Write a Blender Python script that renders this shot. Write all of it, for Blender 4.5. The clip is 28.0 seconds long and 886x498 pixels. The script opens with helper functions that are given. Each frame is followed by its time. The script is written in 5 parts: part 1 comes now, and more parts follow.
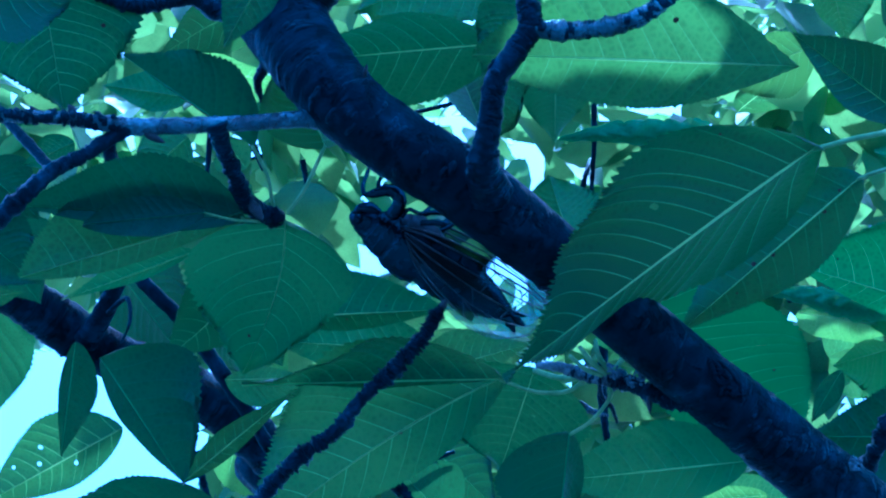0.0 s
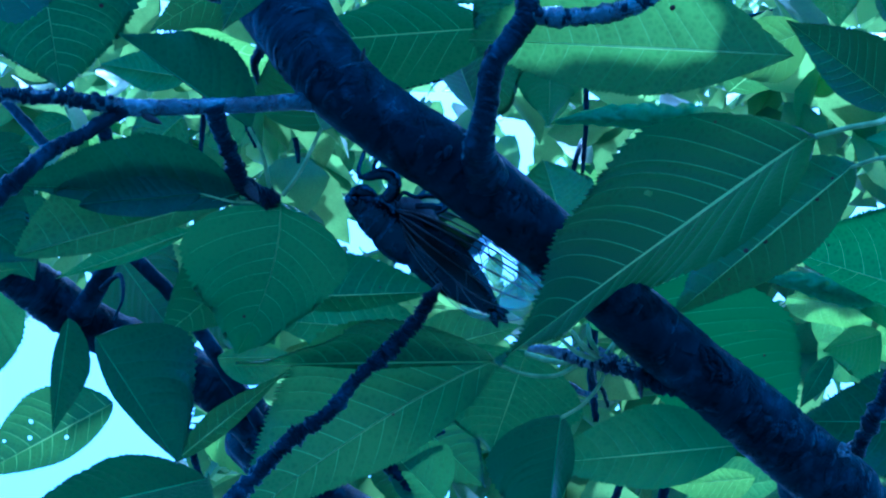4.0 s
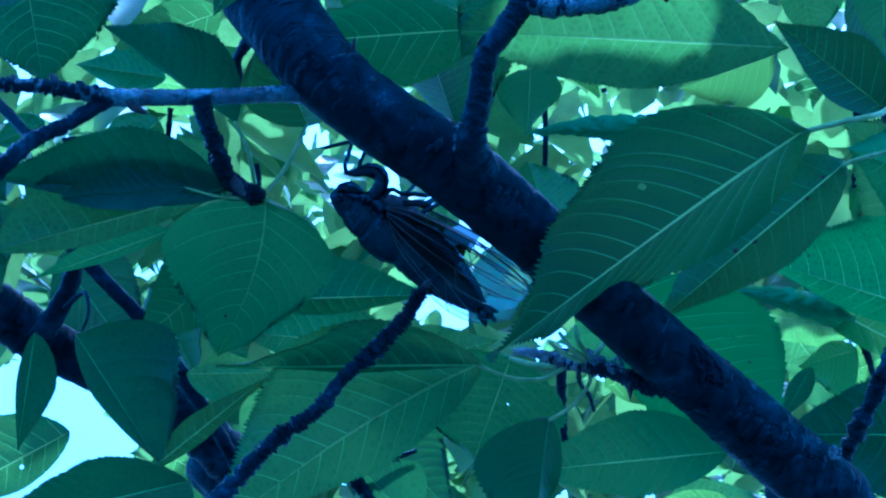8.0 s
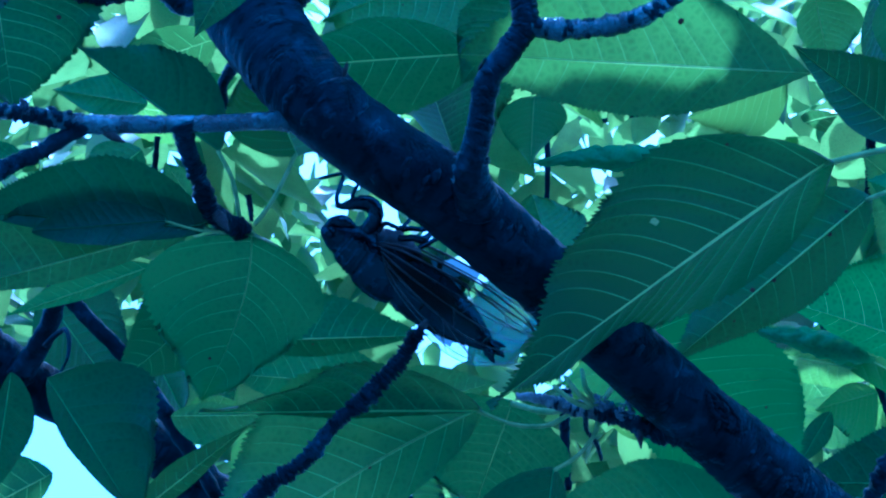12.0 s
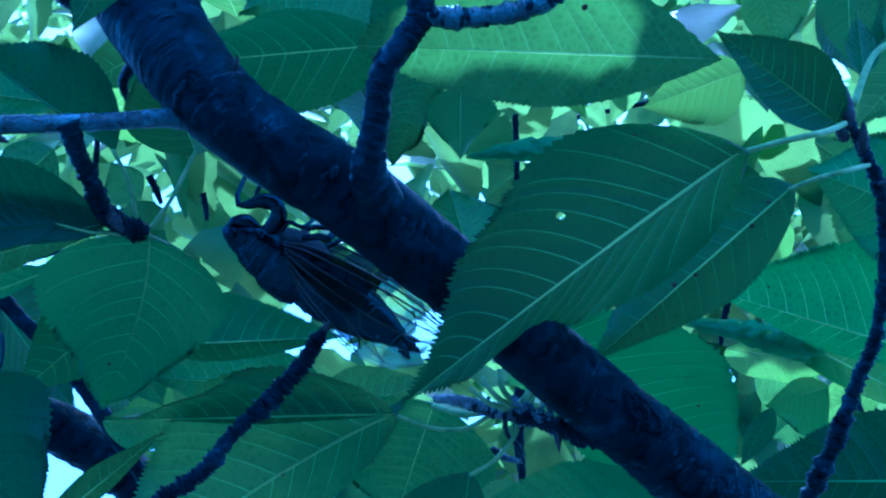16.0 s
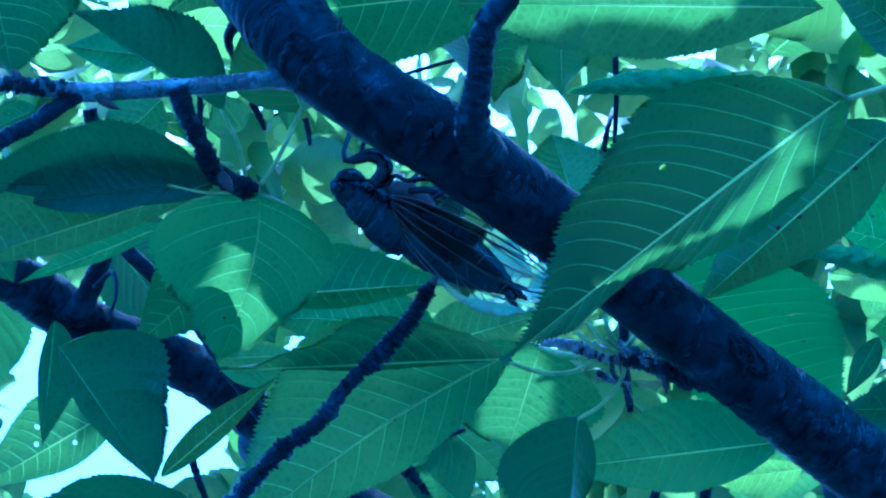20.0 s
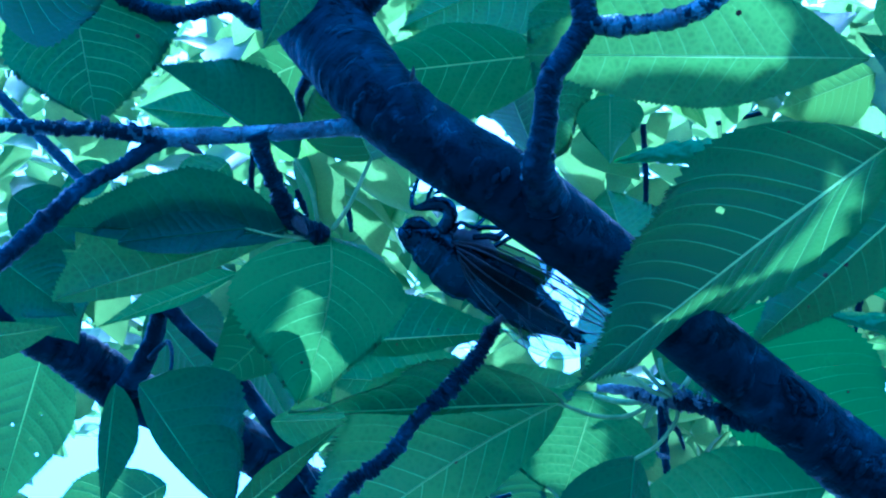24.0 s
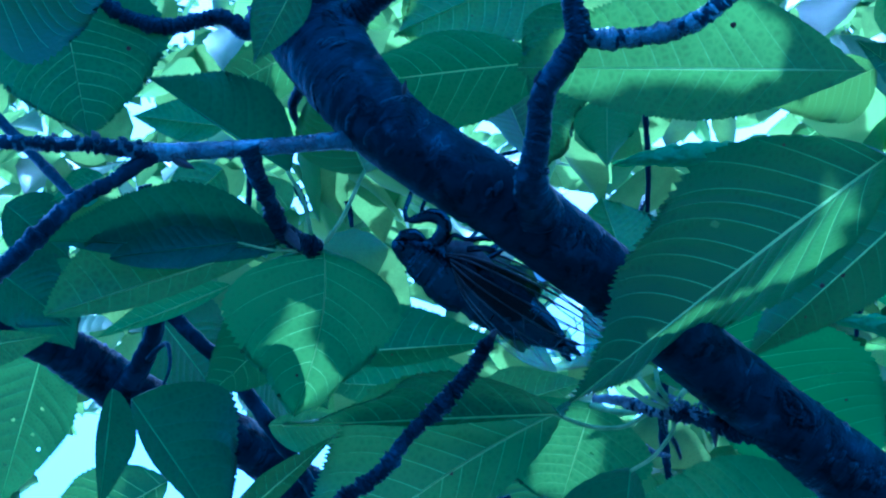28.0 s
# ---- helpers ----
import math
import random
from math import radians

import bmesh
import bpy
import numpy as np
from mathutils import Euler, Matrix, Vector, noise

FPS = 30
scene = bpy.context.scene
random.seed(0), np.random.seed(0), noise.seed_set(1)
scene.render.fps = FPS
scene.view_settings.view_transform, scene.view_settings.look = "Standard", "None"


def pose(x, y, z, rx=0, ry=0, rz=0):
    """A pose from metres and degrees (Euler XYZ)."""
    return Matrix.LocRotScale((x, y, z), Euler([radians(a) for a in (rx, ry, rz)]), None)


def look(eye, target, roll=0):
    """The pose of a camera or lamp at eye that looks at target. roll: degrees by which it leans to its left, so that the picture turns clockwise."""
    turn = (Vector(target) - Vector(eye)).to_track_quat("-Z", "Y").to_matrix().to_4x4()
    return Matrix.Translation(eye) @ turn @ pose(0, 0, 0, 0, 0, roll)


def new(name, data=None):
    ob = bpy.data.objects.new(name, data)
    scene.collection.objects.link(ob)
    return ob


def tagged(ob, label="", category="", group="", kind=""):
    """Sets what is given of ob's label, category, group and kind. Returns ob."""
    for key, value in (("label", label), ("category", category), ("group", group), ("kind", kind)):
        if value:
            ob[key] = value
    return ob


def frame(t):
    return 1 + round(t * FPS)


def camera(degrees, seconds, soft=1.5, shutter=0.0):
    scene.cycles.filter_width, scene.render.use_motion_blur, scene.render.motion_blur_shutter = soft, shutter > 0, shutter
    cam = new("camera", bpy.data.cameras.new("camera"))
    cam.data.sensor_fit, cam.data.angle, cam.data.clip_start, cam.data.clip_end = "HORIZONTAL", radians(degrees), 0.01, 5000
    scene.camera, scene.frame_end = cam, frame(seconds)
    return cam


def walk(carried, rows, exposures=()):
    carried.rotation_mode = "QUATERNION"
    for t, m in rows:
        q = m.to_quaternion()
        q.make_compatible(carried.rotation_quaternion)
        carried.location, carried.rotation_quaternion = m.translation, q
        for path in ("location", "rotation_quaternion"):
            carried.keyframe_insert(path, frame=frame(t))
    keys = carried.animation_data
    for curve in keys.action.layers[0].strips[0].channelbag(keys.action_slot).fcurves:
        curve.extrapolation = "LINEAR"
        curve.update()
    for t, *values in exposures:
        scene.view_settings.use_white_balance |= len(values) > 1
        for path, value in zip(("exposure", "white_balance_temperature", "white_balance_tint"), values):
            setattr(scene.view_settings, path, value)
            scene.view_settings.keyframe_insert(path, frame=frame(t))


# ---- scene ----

# ---------------------------------------------------------------- camera
cam = camera(25.0, 28.0, soft=2.2)
PATH = [
    (0, pose(0.00000, -0.00002, 1.55000, 125.0000, -0.0001, 0.0001)),
    (0.5, pose(0.00042, -0.00240, 1.55154, 124.6787, 0.0234, 0.0113)),
    (1, pose(0.00045, -0.00426, 1.55119, 124.5699, 0.0086, -0.0398)),
    (1.5, pose(0.00255, -0.00496, 1.55236, 124.4192, -0.1452, 0.1089)),
    (2, pose(0.00219, -0.00623, 1.55340, 124.2784, -0.2632, -0.0688)),
    (2.5, pose(0.00173, -0.00608, 1.55435, 124.2571, -0.4224, -0.2577)),
    (3, pose(0.00148, -0.00661, 1.55520, 124.1535, -0.4346, -0.3151)),
    (3.5, pose(0.00100, -0.00587, 1.55550, 124.1442, -0.3921, -0.3570)),
    (4, pose(-0.00168, -0.00317, 1.55049, 124.2431, -0.3268, -0.6771)),
    (4.5, pose(-0.00387, 0.00040, 1.54686, 124.0388, -0.1406, -0.8190)),
    (6.5, pose(-0.01376, 0.01122, 1.54174, 125.8100, 0.5918, -2.1593)),
    (7, pose(-0.01316, 0.01102, 1.54288, 126.0450, 0.7521, -2.2177)),
    (7.5, pose(-0.01366, 0.01099, 1.54257, 126.2979, 0.7650, -2.2866)),
    (8, pose(-0.01441, 0.01208, 1.54190, 126.1841, 0.7448, -2.4105)),
    (8.5, pose(-0.01610, 0.01322, 1.53951, 126.3450, 0.8313, -2.5866)),
    (9, pose(-0.01708, 0.01394, 1.53823, 126.6232, 0.8551, -2.7345)),
    (9.5, pose(-0.01811, 0.01526, 1.53778, 126.9417, 0.9046, -2.8690)),
    (10, pose(-0.01891, 0.01778, 1.53953, 127.2228, 0.7957, -3.0304)),
    (10.5, pose(-0.02017, 0.02130, 1.54370, 127.3447, 0.7075, -3.1630)),
    (11, pose(-0.02050, 0.02506, 1.55033, 127.1104, 0.7459, -3.0764)),
    (11.5, pose(-0.01827, 0.02967, 1.55554, 127.2347, 0.7061, -2.8239)),
    (13.5, pose(0.00068, 0.05114, 1.56685, 126.0299, 0.5557, -1.9863)),
    (14, pose(-0.00519, 0.05797, 1.56361, 127.5982, 1.4465, -3.3293)),
    (14.5, pose(-0.00419, 0.05638, 1.57263, 126.9296, 1.9579, -3.9189)),
    (15, pose(0.00629, 0.05393, 1.57310, 127.0729, 1.9416, -3.6833)),
    (15.5, pose(0.00929, 0.04970, 1.57101, 127.2338, 2.1643, -3.2601)),
    (16, pose(0.01135, 0.04416, 1.56931, 126.8613, 0.9331, -1.4148)),
    (16.5, pose(0.00091, 0.04090, 1.56600, 126.9700, 1.0781, -0.9652)),
    (17, pose(0.00343, 0.03981, 1.56236, 126.2393, 0.3276, 0.0612)),
    (17.5, pose(0.01087, 0.04159, 1.56313, 125.0938, 0.0843, 1.2912)),
    (18, pose(0.01187, 0.04007, 1.56176, 124.7047, 0.1734, 1.6172)),
    (18.5, pose(0.01220, 0.03886, 1.56206, 124.6982, 0.2922, 1.8287)),
    (19, pose(0.01090, 0.03469, 1.56768, 124.1182, 0.4497, 1.7827)),
    (19.5, pose(0.01092, 0.03437, 1.56986, 124.1997, 0.3231, 1.7453)),
    (20, pose(0.01015, 0.03186, 1.57727, 123.5495, 0.3485, 1.6547)),
    (20.5, pose(0.00893, 0.02667, 1.57768, 123.3812, 0.3402, 1.4186)),
    (21, pose(0.00970, 0.01885, 1.57415, 123.6003, 0.2164, 1.6421)),
    (21.5, pose(0.00805, 0.02125, 1.57059, 124.2420, 0.1816, 1.8648)),
    (23.5, pose(-0.00184, 0.02803, 1.55208, 127.0460, 0.1896, 1.6191)),
    (24, pose(-0.00205, 0.02728, 1.55093, 127.4557, 0.1085, 1.6778)),
    (24.5, pose(-0.00004, 0.02446, 1.55453, 127.0327, -0.0442, 1.9151)),
    (25, pose(0.00032, 0.02708, 1.55426, 126.8462, 0.0565, 1.9850)),
    (25.5, pose(0.00079, 0.02657, 1.55498, 126.8772, 0.0536, 2.0283)),
    (26, pose(0.00168, 0.02592, 1.55605, 126.9082, -0.1457, 1.9859)),
    (26.5, pose(0.00141, 0.02298, 1.56104, 126.3885, 0.1073, 2.0449)),
    (27, pose(0.00144, 0.02361, 1.55998, 126.6928, 0.0242, 1.9982)),
    (27.5, pose(0.00058, 0.02320, 1.55940, 126.8406, 0.0675, 1.8944)),
    (28, pose(0.00133, 0.02430, 1.55921, 126.6638, 0.1123, 2.0158)),
]
walk(cam, PATH, exposures=[(0.0, 1.92, 3130, 7), (13.0, 1.87, 3130, 7), (17.0, 1.87, 3130, 7), (17.6, 2.09, 3130, 7), (18.2, 2.35, 3130, 7), (20.0, 2.47, 3130, 7), (24.0, 2.50, 3130, 7), (25.3, 2.45, 3130, 7), (26.0, 2.15, 3130, 7), (28.0, 2.11, 3130, 7)])

# ---------------------------------------------------------------- light
SUN_ELEVATION, SUN_TURN = 78.0, 35.0
world = bpy.data.worlds.new("world")
scene.world = world
world.use_nodes = True
nt = world.node_tree
nt.nodes.clear()
sky = nt.nodes.new("ShaderNodeTexSky")
sky.sky_type, sky.sun_disc = "NISHITA", False
sky.dust_density = 5.5
sky.sun_elevation, sky.sun_rotation = radians(SUN_ELEVATION), radians(SUN_TURN)
bg = nt.nodes.new("ShaderNodeBackground")
bg.inputs[1].default_value = 0.15
wout = nt.nodes.new("ShaderNodeOutputWorld")
nt.links.new(sky.outputs[0], bg.inputs[0])
nt.links.new(bg.outputs[0], wout.inputs[0])
sun = new("sun", bpy.data.lights.new("sun", "SUN"))
sun.data.energy, sun.data.angle, sun.data.color = 3.4, radians(0.5), (1.0, 0.93, 0.78)
az, el = radians(SUN_TURN), radians(SUN_ELEVATION)
sun.matrix_world = look((0, 0, 0), (-math.sin(az) * math.cos(el), -math.cos(az) * math.cos(el), -math.sin(el)))


# ---------------------------------------------------------------- materials
def nodes_of(name):
    m = bpy.data.materials.new(name)
    m.use_nodes = True
    t = m.node_tree
    t.nodes.clear()
    return m, t, t.nodes.new("ShaderNodeOutputMaterial")


def node(t, kind, **kw):
    n = t.nodes.new(kind)
    for k, v in kw.items():
        n.inputs[k].default_value = v
    return n


def ramp(t, stops):
    n = t.nodes.new("ShaderNodeValToRGB")
    e = n.color_ramp.elements
    while len(e) < len(stops):
        e.new(0.5)
    for q, (p, c) in zip(e, stops):
        q.position, q.color = p, (*c, 1)
    return n


def leaf_material(name, dark, light, through_colour, share=0.45, gloss=0.45, island=False):
    m, t, out = nodes_of(name)
    co = t.nodes.new("ShaderNodeTexCoord")
    n1 = node(t, "ShaderNodeTexNoise", Scale=45.0, Detail=4.0, Roughness=0.6)
    n2 = node(t, "ShaderNodeTexNoise", Scale=900.0, Detail=2.0)
    t.links.new(co.outputs["Object"], n1.inputs["Vector"])
    t.links.new(co.outputs["Object"], n2.inputs["Vector"])
    rnd = t.nodes.new("ShaderNodeNewGeometry").outputs["Random Per Island"] if island else t.nodes.new("ShaderNodeObjectInfo").outputs["Random"]
    add = t.nodes.new("ShaderNodeMath")
    add.operation = "MULTIPLY_ADD"
    add.inputs[1].default_value = 0.6
    t.links.new(rnd, add.inputs[0])
    mul = t.nodes.new("ShaderNodeMath")
    mul.operation = "MULTIPLY_ADD"
    mul.inputs[1].default_value = 0.75
    mul.inputs[2].default_value = -0.14
    t.links.new(n1.outputs["Fac"], mul.inputs[0])
    net = t.nodes.new("ShaderNodeTexVoronoi")
    net.feature = "DISTANCE_TO_EDGE"
    net.inputs["Scale"].default_value = 620.0
    t.links.new(co.outputs["Object"], net.inputs["Vector"])
    cell = t.nodes.new("ShaderNodeMath")
    cell.operation = "MULTIPLY_ADD"
    cell.inputs[1].default_value = -0.5
    t.links.new(net.outputs["Distance"], cell.inputs[0])
    t.links.new(mul.outputs[0], cell.inputs[2])
    t.links.new(cell.outputs[0], add.inputs[2])
    r1 = ramp(t, [(0.2, dark), (0.72, light)])
    t.links.new(add.outputs[0], r1.inputs[0])
    r2 = ramp(t, [(0.2, tuple(0.6 * c for c in through_colour)), (0.75, tuple(min(1, 1.2 * c) for c in through_colour))])
    t.links.new(add.outputs[0], r2.inputs[0])
    bump = node(t, "ShaderNodeBump", Strength=0.25, Distance=0.0006)
    relief = t.nodes.new("ShaderNodeMath")
    relief.operation = "MULTIPLY_ADD"
    relief.inputs[1].default_value = 1.4
    t.links.new(net.outputs["Distance"], relief.inputs[0])
    t.links.new(n2.outputs["Fac"], relief.inputs[2])
    t.links.new(relief.outputs[0], bump.inputs["Height"])
    pr = node(t, "ShaderNodeBsdfPrincipled", Roughness=gloss)
    pr.inputs["Specular IOR Level"].default_value = 0.32
    t.links.new(r1.outputs[0], pr.inputs["Base Color"])
    t.links.new(bump.outputs[0], pr.inputs["Normal"])
    tr = t.nodes.new("ShaderNodeBsdfTranslucent")
    t.links.new(r2.outputs[0], tr.inputs["Color"])
    mix = t.nodes.new("ShaderNodeMixShader")
    mix.inputs[0].default_value = share
    t.links.new(pr.outputs[0], mix.inputs[1])
    t.links.new(tr.outputs[0], mix.inputs[2])
    t.links.new(mix.outputs[0], out.inputs[0])
    return m


def sheen(t, colour, normal, rough, amount, tint=(0.4, 0.75, 1.0)):
    """A matt ground under a thin constant gloss."""
    matt = t.nodes.new("ShaderNodeBsdfDiffuse")
    gloss = node(t, "ShaderNodeBsdfGlossy", Color=(*tint, 1), Roughness=rough)
    mix = t.nodes.new("ShaderNodeMixShader")
    mix.inputs[0].default_value = amount
    t.links.new(colour, matt.inputs["Color"])
    t.links.new(normal, matt.inputs["Normal"])
    t.links.new(normal, gloss.inputs["Normal"])
    t.links.new(matt.outputs[0], mix.inputs[1])
    t.links.new(gloss.outputs[0], mix.inputs[2])
    return mix.outputs[0]


def bark_material(name, dark, light, patch, rough=0.42, spec=0.35, cracks=1.0, tint=(0.42, 0.74, 1.0)):
    m, t, out = nodes_of(name)
    uv = t.nodes.new("ShaderNodeTexCoord")

    def bands(across, around, detail):
        mp = t.nodes.new("ShaderNodeMapping")
        mp.inputs["Scale"].default_value = (across, around, 1.0)
        t.links.new(uv.outputs["UV"], mp.inputs["Vector"])
        n = node(t, "ShaderNodeTexNoise", Scale=1.0, Detail=detail, Roughness=0.62, Distortion=0.6)
        t.links.new(mp.outputs[0], n.inputs["Vector"])
        return n.outputs["Fac"]

    rings = bands(260.0, 5.0, 5.0)
    big = node(t, "ShaderNodeTexNoise", Scale=110.0, Detail=5.0, Roughness=0.6)
    fine = node(t, "ShaderNodeTexNoise", Scale=1300.0, Detail=4.0, Roughness=0.7)
    blot = node(t, "ShaderNodeTexNoise", Scale=185.0, Detail=6.0, Roughness=0.68, Distortion=0.8)
    for n in (big, fine, blot):
        t.links.new(uv.outputs["Object"], n.inputs["Vector"])
    r1 = ramp(t, [(0.30, dark), (0.78, light)])
    t.links.new(rings, r1.inputs[0])
    r2 = ramp(t, [(0.54, (0, 0, 0)), (0.72, (1, 1, 1))])
    t.links.new(big.outputs["Fac"], r2.inputs[0])
    mx = t.nodes.new("ShaderNodeMixRGB")
    mx.inputs[2].default_value = (*patch, 1)
    t.links.new(r2.outputs[0], mx.inputs[0])
    t.links.new(r1.outputs[0], mx.inputs[1])
    # dark rough blotches where the outer bark has flaked away
    r4 = ramp(t, [(0.53, (1, 1, 1)), (0.60, (0, 0, 0))])
    t.links.new(blot.outputs["Fac"], r4.inputs[0])
    split = t.nodes.new("ShaderNodeMixRGB")
    split.blend_type = "MULTIPLY"
    split.inputs[0].default_value = 0.85 * cracks
    t.links.new(mx.outputs[0], split.inputs[1])
    t.links.new(r4.outputs[0], split.inputs[2])
    hsum = t.nodes.new("ShaderNodeMath")
    hsum.operation = "ADD"
    t.links.new(rings, hsum.inputs[0])
    t.links.new(fine.outputs["Fac"], hsum.inputs[1])
    deep = t.nodes.new("ShaderNodeMath")
    deep.operation = "MULTIPLY_ADD"
    deep.inputs[1].default_value = 1.1 * cracks
    t.links.new(r4.outputs[0], deep.inputs[0])
    t.links.new(hsum.outputs[0], deep.inputs[2])
    bump = node(t, "ShaderNodeBump", Strength=0.75, Distance=0.0006)
    t.links.new(deep.outputs[0], bump.inputs["Height"])
    pr = node(t, "ShaderNodeBsdfPrincipled")
    pr.inputs["Specular IOR Level"].default_value = spec
    pr.inputs["Specular Tint"].default_value = (*tint, 1)
    r3 = ramp(t, [(0.35, (rough + 0.25,) * 3), (0.65, (rough,) * 3)])
    t.links.new(big.outputs["Fac"], r3.inputs[0])
    t.links.new(r3.outputs[0], pr.inputs["Roughness"])
    t.links.new(split.outputs[0], pr.inputs["Base Color"])
    t.links.new(bump.outputs[0], pr.inputs["Normal"])
    t.links.new(pr.outputs[0], out.inputs[0])
    return m


def plain_material(name, a, b, rough=0.5, scale=300.0, bump_mm=0.1, spec=0.5, tint=None, span=(0.35, 0.68)):
    m, t, out = nodes_of(name)
    co = t.nodes.new("ShaderNodeTexCoord")
    n1 = node(t, "ShaderNodeTexNoise", Scale=scale, Detail=5.0, Roughness=0.6)
    t.links.new(co.outputs["Object"], n1.inputs["Vector"])
    r1 = ramp(t, [(span[0], a), (span[1], b)])
    t.links.new(n1.outputs["Fac"], r1.inputs[0])
    bump = node(t, "ShaderNodeBump", Strength=0.6, Distance=bump_mm / 1000)
    t.links.new(n1.outputs["Fac"], bump.inputs["Height"])
    if tint is not None:
        t.links.new(sheen(t, r1.outputs[0], bump.outputs[0], rough, 0.1 * spec, tint), out.inputs[0])
        return m
    pr = node(t, "ShaderNodeBsdfPrincipled", Roughness=rough)
    pr.inputs["Specular IOR Level"].default_value = spec
    t.links.new(r1.outputs[0], pr.inputs["Base Color"])
    t.links.new(bump.outputs[0], pr.inputs["Normal"])
    t.links.new(pr.outputs[0], out.inputs[0])
    return m


LEAF = leaf_material("cherry_leaf", (0.023, 0.050, 0.019), (0.063, 0.108, 0.038), (0.15, 0.25, 0.036), share=0.36)
# Lighter leaf colours: the light some leaves catch is put into the tone.
LEAF_MID = leaf_material("half_lit_cherry_leaf", (0.051, 0.108, 0.031), (0.098, 0.170, 0.048), (0.115, 0.195, 0.030), share=0.36)
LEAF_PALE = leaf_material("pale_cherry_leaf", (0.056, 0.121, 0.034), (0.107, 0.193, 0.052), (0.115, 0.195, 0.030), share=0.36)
# Tone raised in place of sun on the two leaves that use it.
LEAF_LIGHT = leaf_material("brightened_cherry_leaf", (0.046, 0.120, 0.040), (0.118, 0.235, 0.074), (0.20, 0.41, 0.056), share=0.46)
# Darker leaf colours: the shade on some leaves is put into the tone.
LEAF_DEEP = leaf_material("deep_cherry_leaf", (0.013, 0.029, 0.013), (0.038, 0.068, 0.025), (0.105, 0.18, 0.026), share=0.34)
LEAF_DARK = leaf_material("shaded_cherry_leaf", (0.016, 0.038, 0.013), (0.037, 0.068, 0.022), (0.08, 0.15, 0.026), share=0.3)
# Leaf colour with a brighter, yellower show-through for the distant foliage.
LEAF_FAR = leaf_material("far_cherry_leaf", (0.034, 0.072, 0.030), (0.070, 0.128, 0.048), (0.23, 0.325, 0.062), share=0.47, island=True)
LEAF_CURL = leaf_material("curled_leaf", (0.06, 0.14, 0.045), (0.17, 0.28, 0.095), (0.35, 0.5, 0.08), share=0.35, gloss=0.65)
MIDRIB = leaf_material("leaf_midrib", (0.201, 0.294, 0.104), (0.318, 0.418, 0.152), (0.46, 0.62, 0.17), share=0.4, gloss=0.6)
VEIN_PALE = leaf_material("pale_leaf_vein", (0.138, 0.230, 0.086), (0.212, 0.313, 0.119), (0.31, 0.48, 0.11), share=0.35, gloss=0.6)
VEIN = leaf_material("leaf_vein", (0.085, 0.155, 0.069), (0.148, 0.235, 0.104), (0.29, 0.45, 0.10), share=0.36, gloss=0.6)
# Veins darkened to go with the leaves toned for shade.
VEIN_DARK = leaf_material("shaded_leaf_vein", (0.025, 0.060, 0.028), (0.047, 0.088, 0.041), (0.11, 0.20, 0.05), share=0.34, gloss=0.6)
STALK = plain_material("leaf_stalk", (0.17, 0.25, 0.07), (0.32, 0.40, 0.14), 0.6, 300.0, 0.1, 0.2)
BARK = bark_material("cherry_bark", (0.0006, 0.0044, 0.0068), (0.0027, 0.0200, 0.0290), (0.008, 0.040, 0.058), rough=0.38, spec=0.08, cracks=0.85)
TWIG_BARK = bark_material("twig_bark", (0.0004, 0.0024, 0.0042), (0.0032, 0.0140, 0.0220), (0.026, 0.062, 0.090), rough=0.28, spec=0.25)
# Grey bark, its tone also raised for the skylight along the twig tops.
GREY_BARK = bark_material("grey_twig_bark", (0.012, 0.019, 0.022), (0.070, 0.098, 0.106), (0.25, 0.31, 0.33), rough=0.12, spec=1.0, cracks=0.95, tint=(0.8, 0.93, 1.0))
SPUR_BARK = bark_material("pale_spur_bark", (0.05, 0.055, 0.055), (0.24, 0.26, 0.25), (0.48, 0.52, 0.51), rough=0.4, spec=0.5, cracks=0.6, tint=(0.85, 0.95, 1.0))
BLEMISH = plain_material("leaf_blemish", (0.012, 0.008, 0.005), (0.05, 0.03, 0.015), 0.8)
# Sparse pale flecks in the shell colour stand in for glints.
SHELL = plain_material("cicada_shell", (0.0003, 0.0007, 0.0012), (0.020, 0.031, 0.041), 0.14, 520.0, 0.8, 0.4, (0.5, 0.8, 1.0), (0.54, 0.72))
LEAF_ROOF = leaf_material("roof_cherry_leaf", (0.022, 0.055, 0.024), (0.04, 0.085, 0.035), (0.06, 0.11, 0.022), share=0.3, island=True)
# Leaf colour brightened and yellowed as if sun shone through it.
LEAF_LIT = leaf_material("lit_cherry_leaf", (0.047, 0.095, 0.025), (0.084, 0.151, 0.039), (0.20, 0.31, 0.036), share=0.45)
BUD = plain_material("bud_scale", (0.006, 0.008, 0.009), (0.03, 0.034, 0.036), 0.6, 900.0, 0.2)
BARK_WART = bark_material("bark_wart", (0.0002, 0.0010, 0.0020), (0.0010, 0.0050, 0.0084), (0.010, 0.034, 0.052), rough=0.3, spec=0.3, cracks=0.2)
CORK = plain_material("cork", (0.04, 0.05, 0.06), (0.20, 0.23, 0.26), 0.8, 900.0, 0.3)
DUST = plain_material("downy_shell", (0.001, 0.002, 0.003), (0.03, 0.04, 0.045), 0.75, 420.0, 0.1)
EYE_SHELL = plain_material("cicada_eye", (0.002, 0.003, 0.004), (0.008, 0.008, 0.009), 0.2, 300.0, 0.02, 0.3, (0.4, 0.75, 1.0))
WING_VEIN = plain_material("wing_vein", (0.0012, 0.0016, 0.002), (0.010, 0.014, 0.016), 0.3, 300.0, 0.1, 0.5)
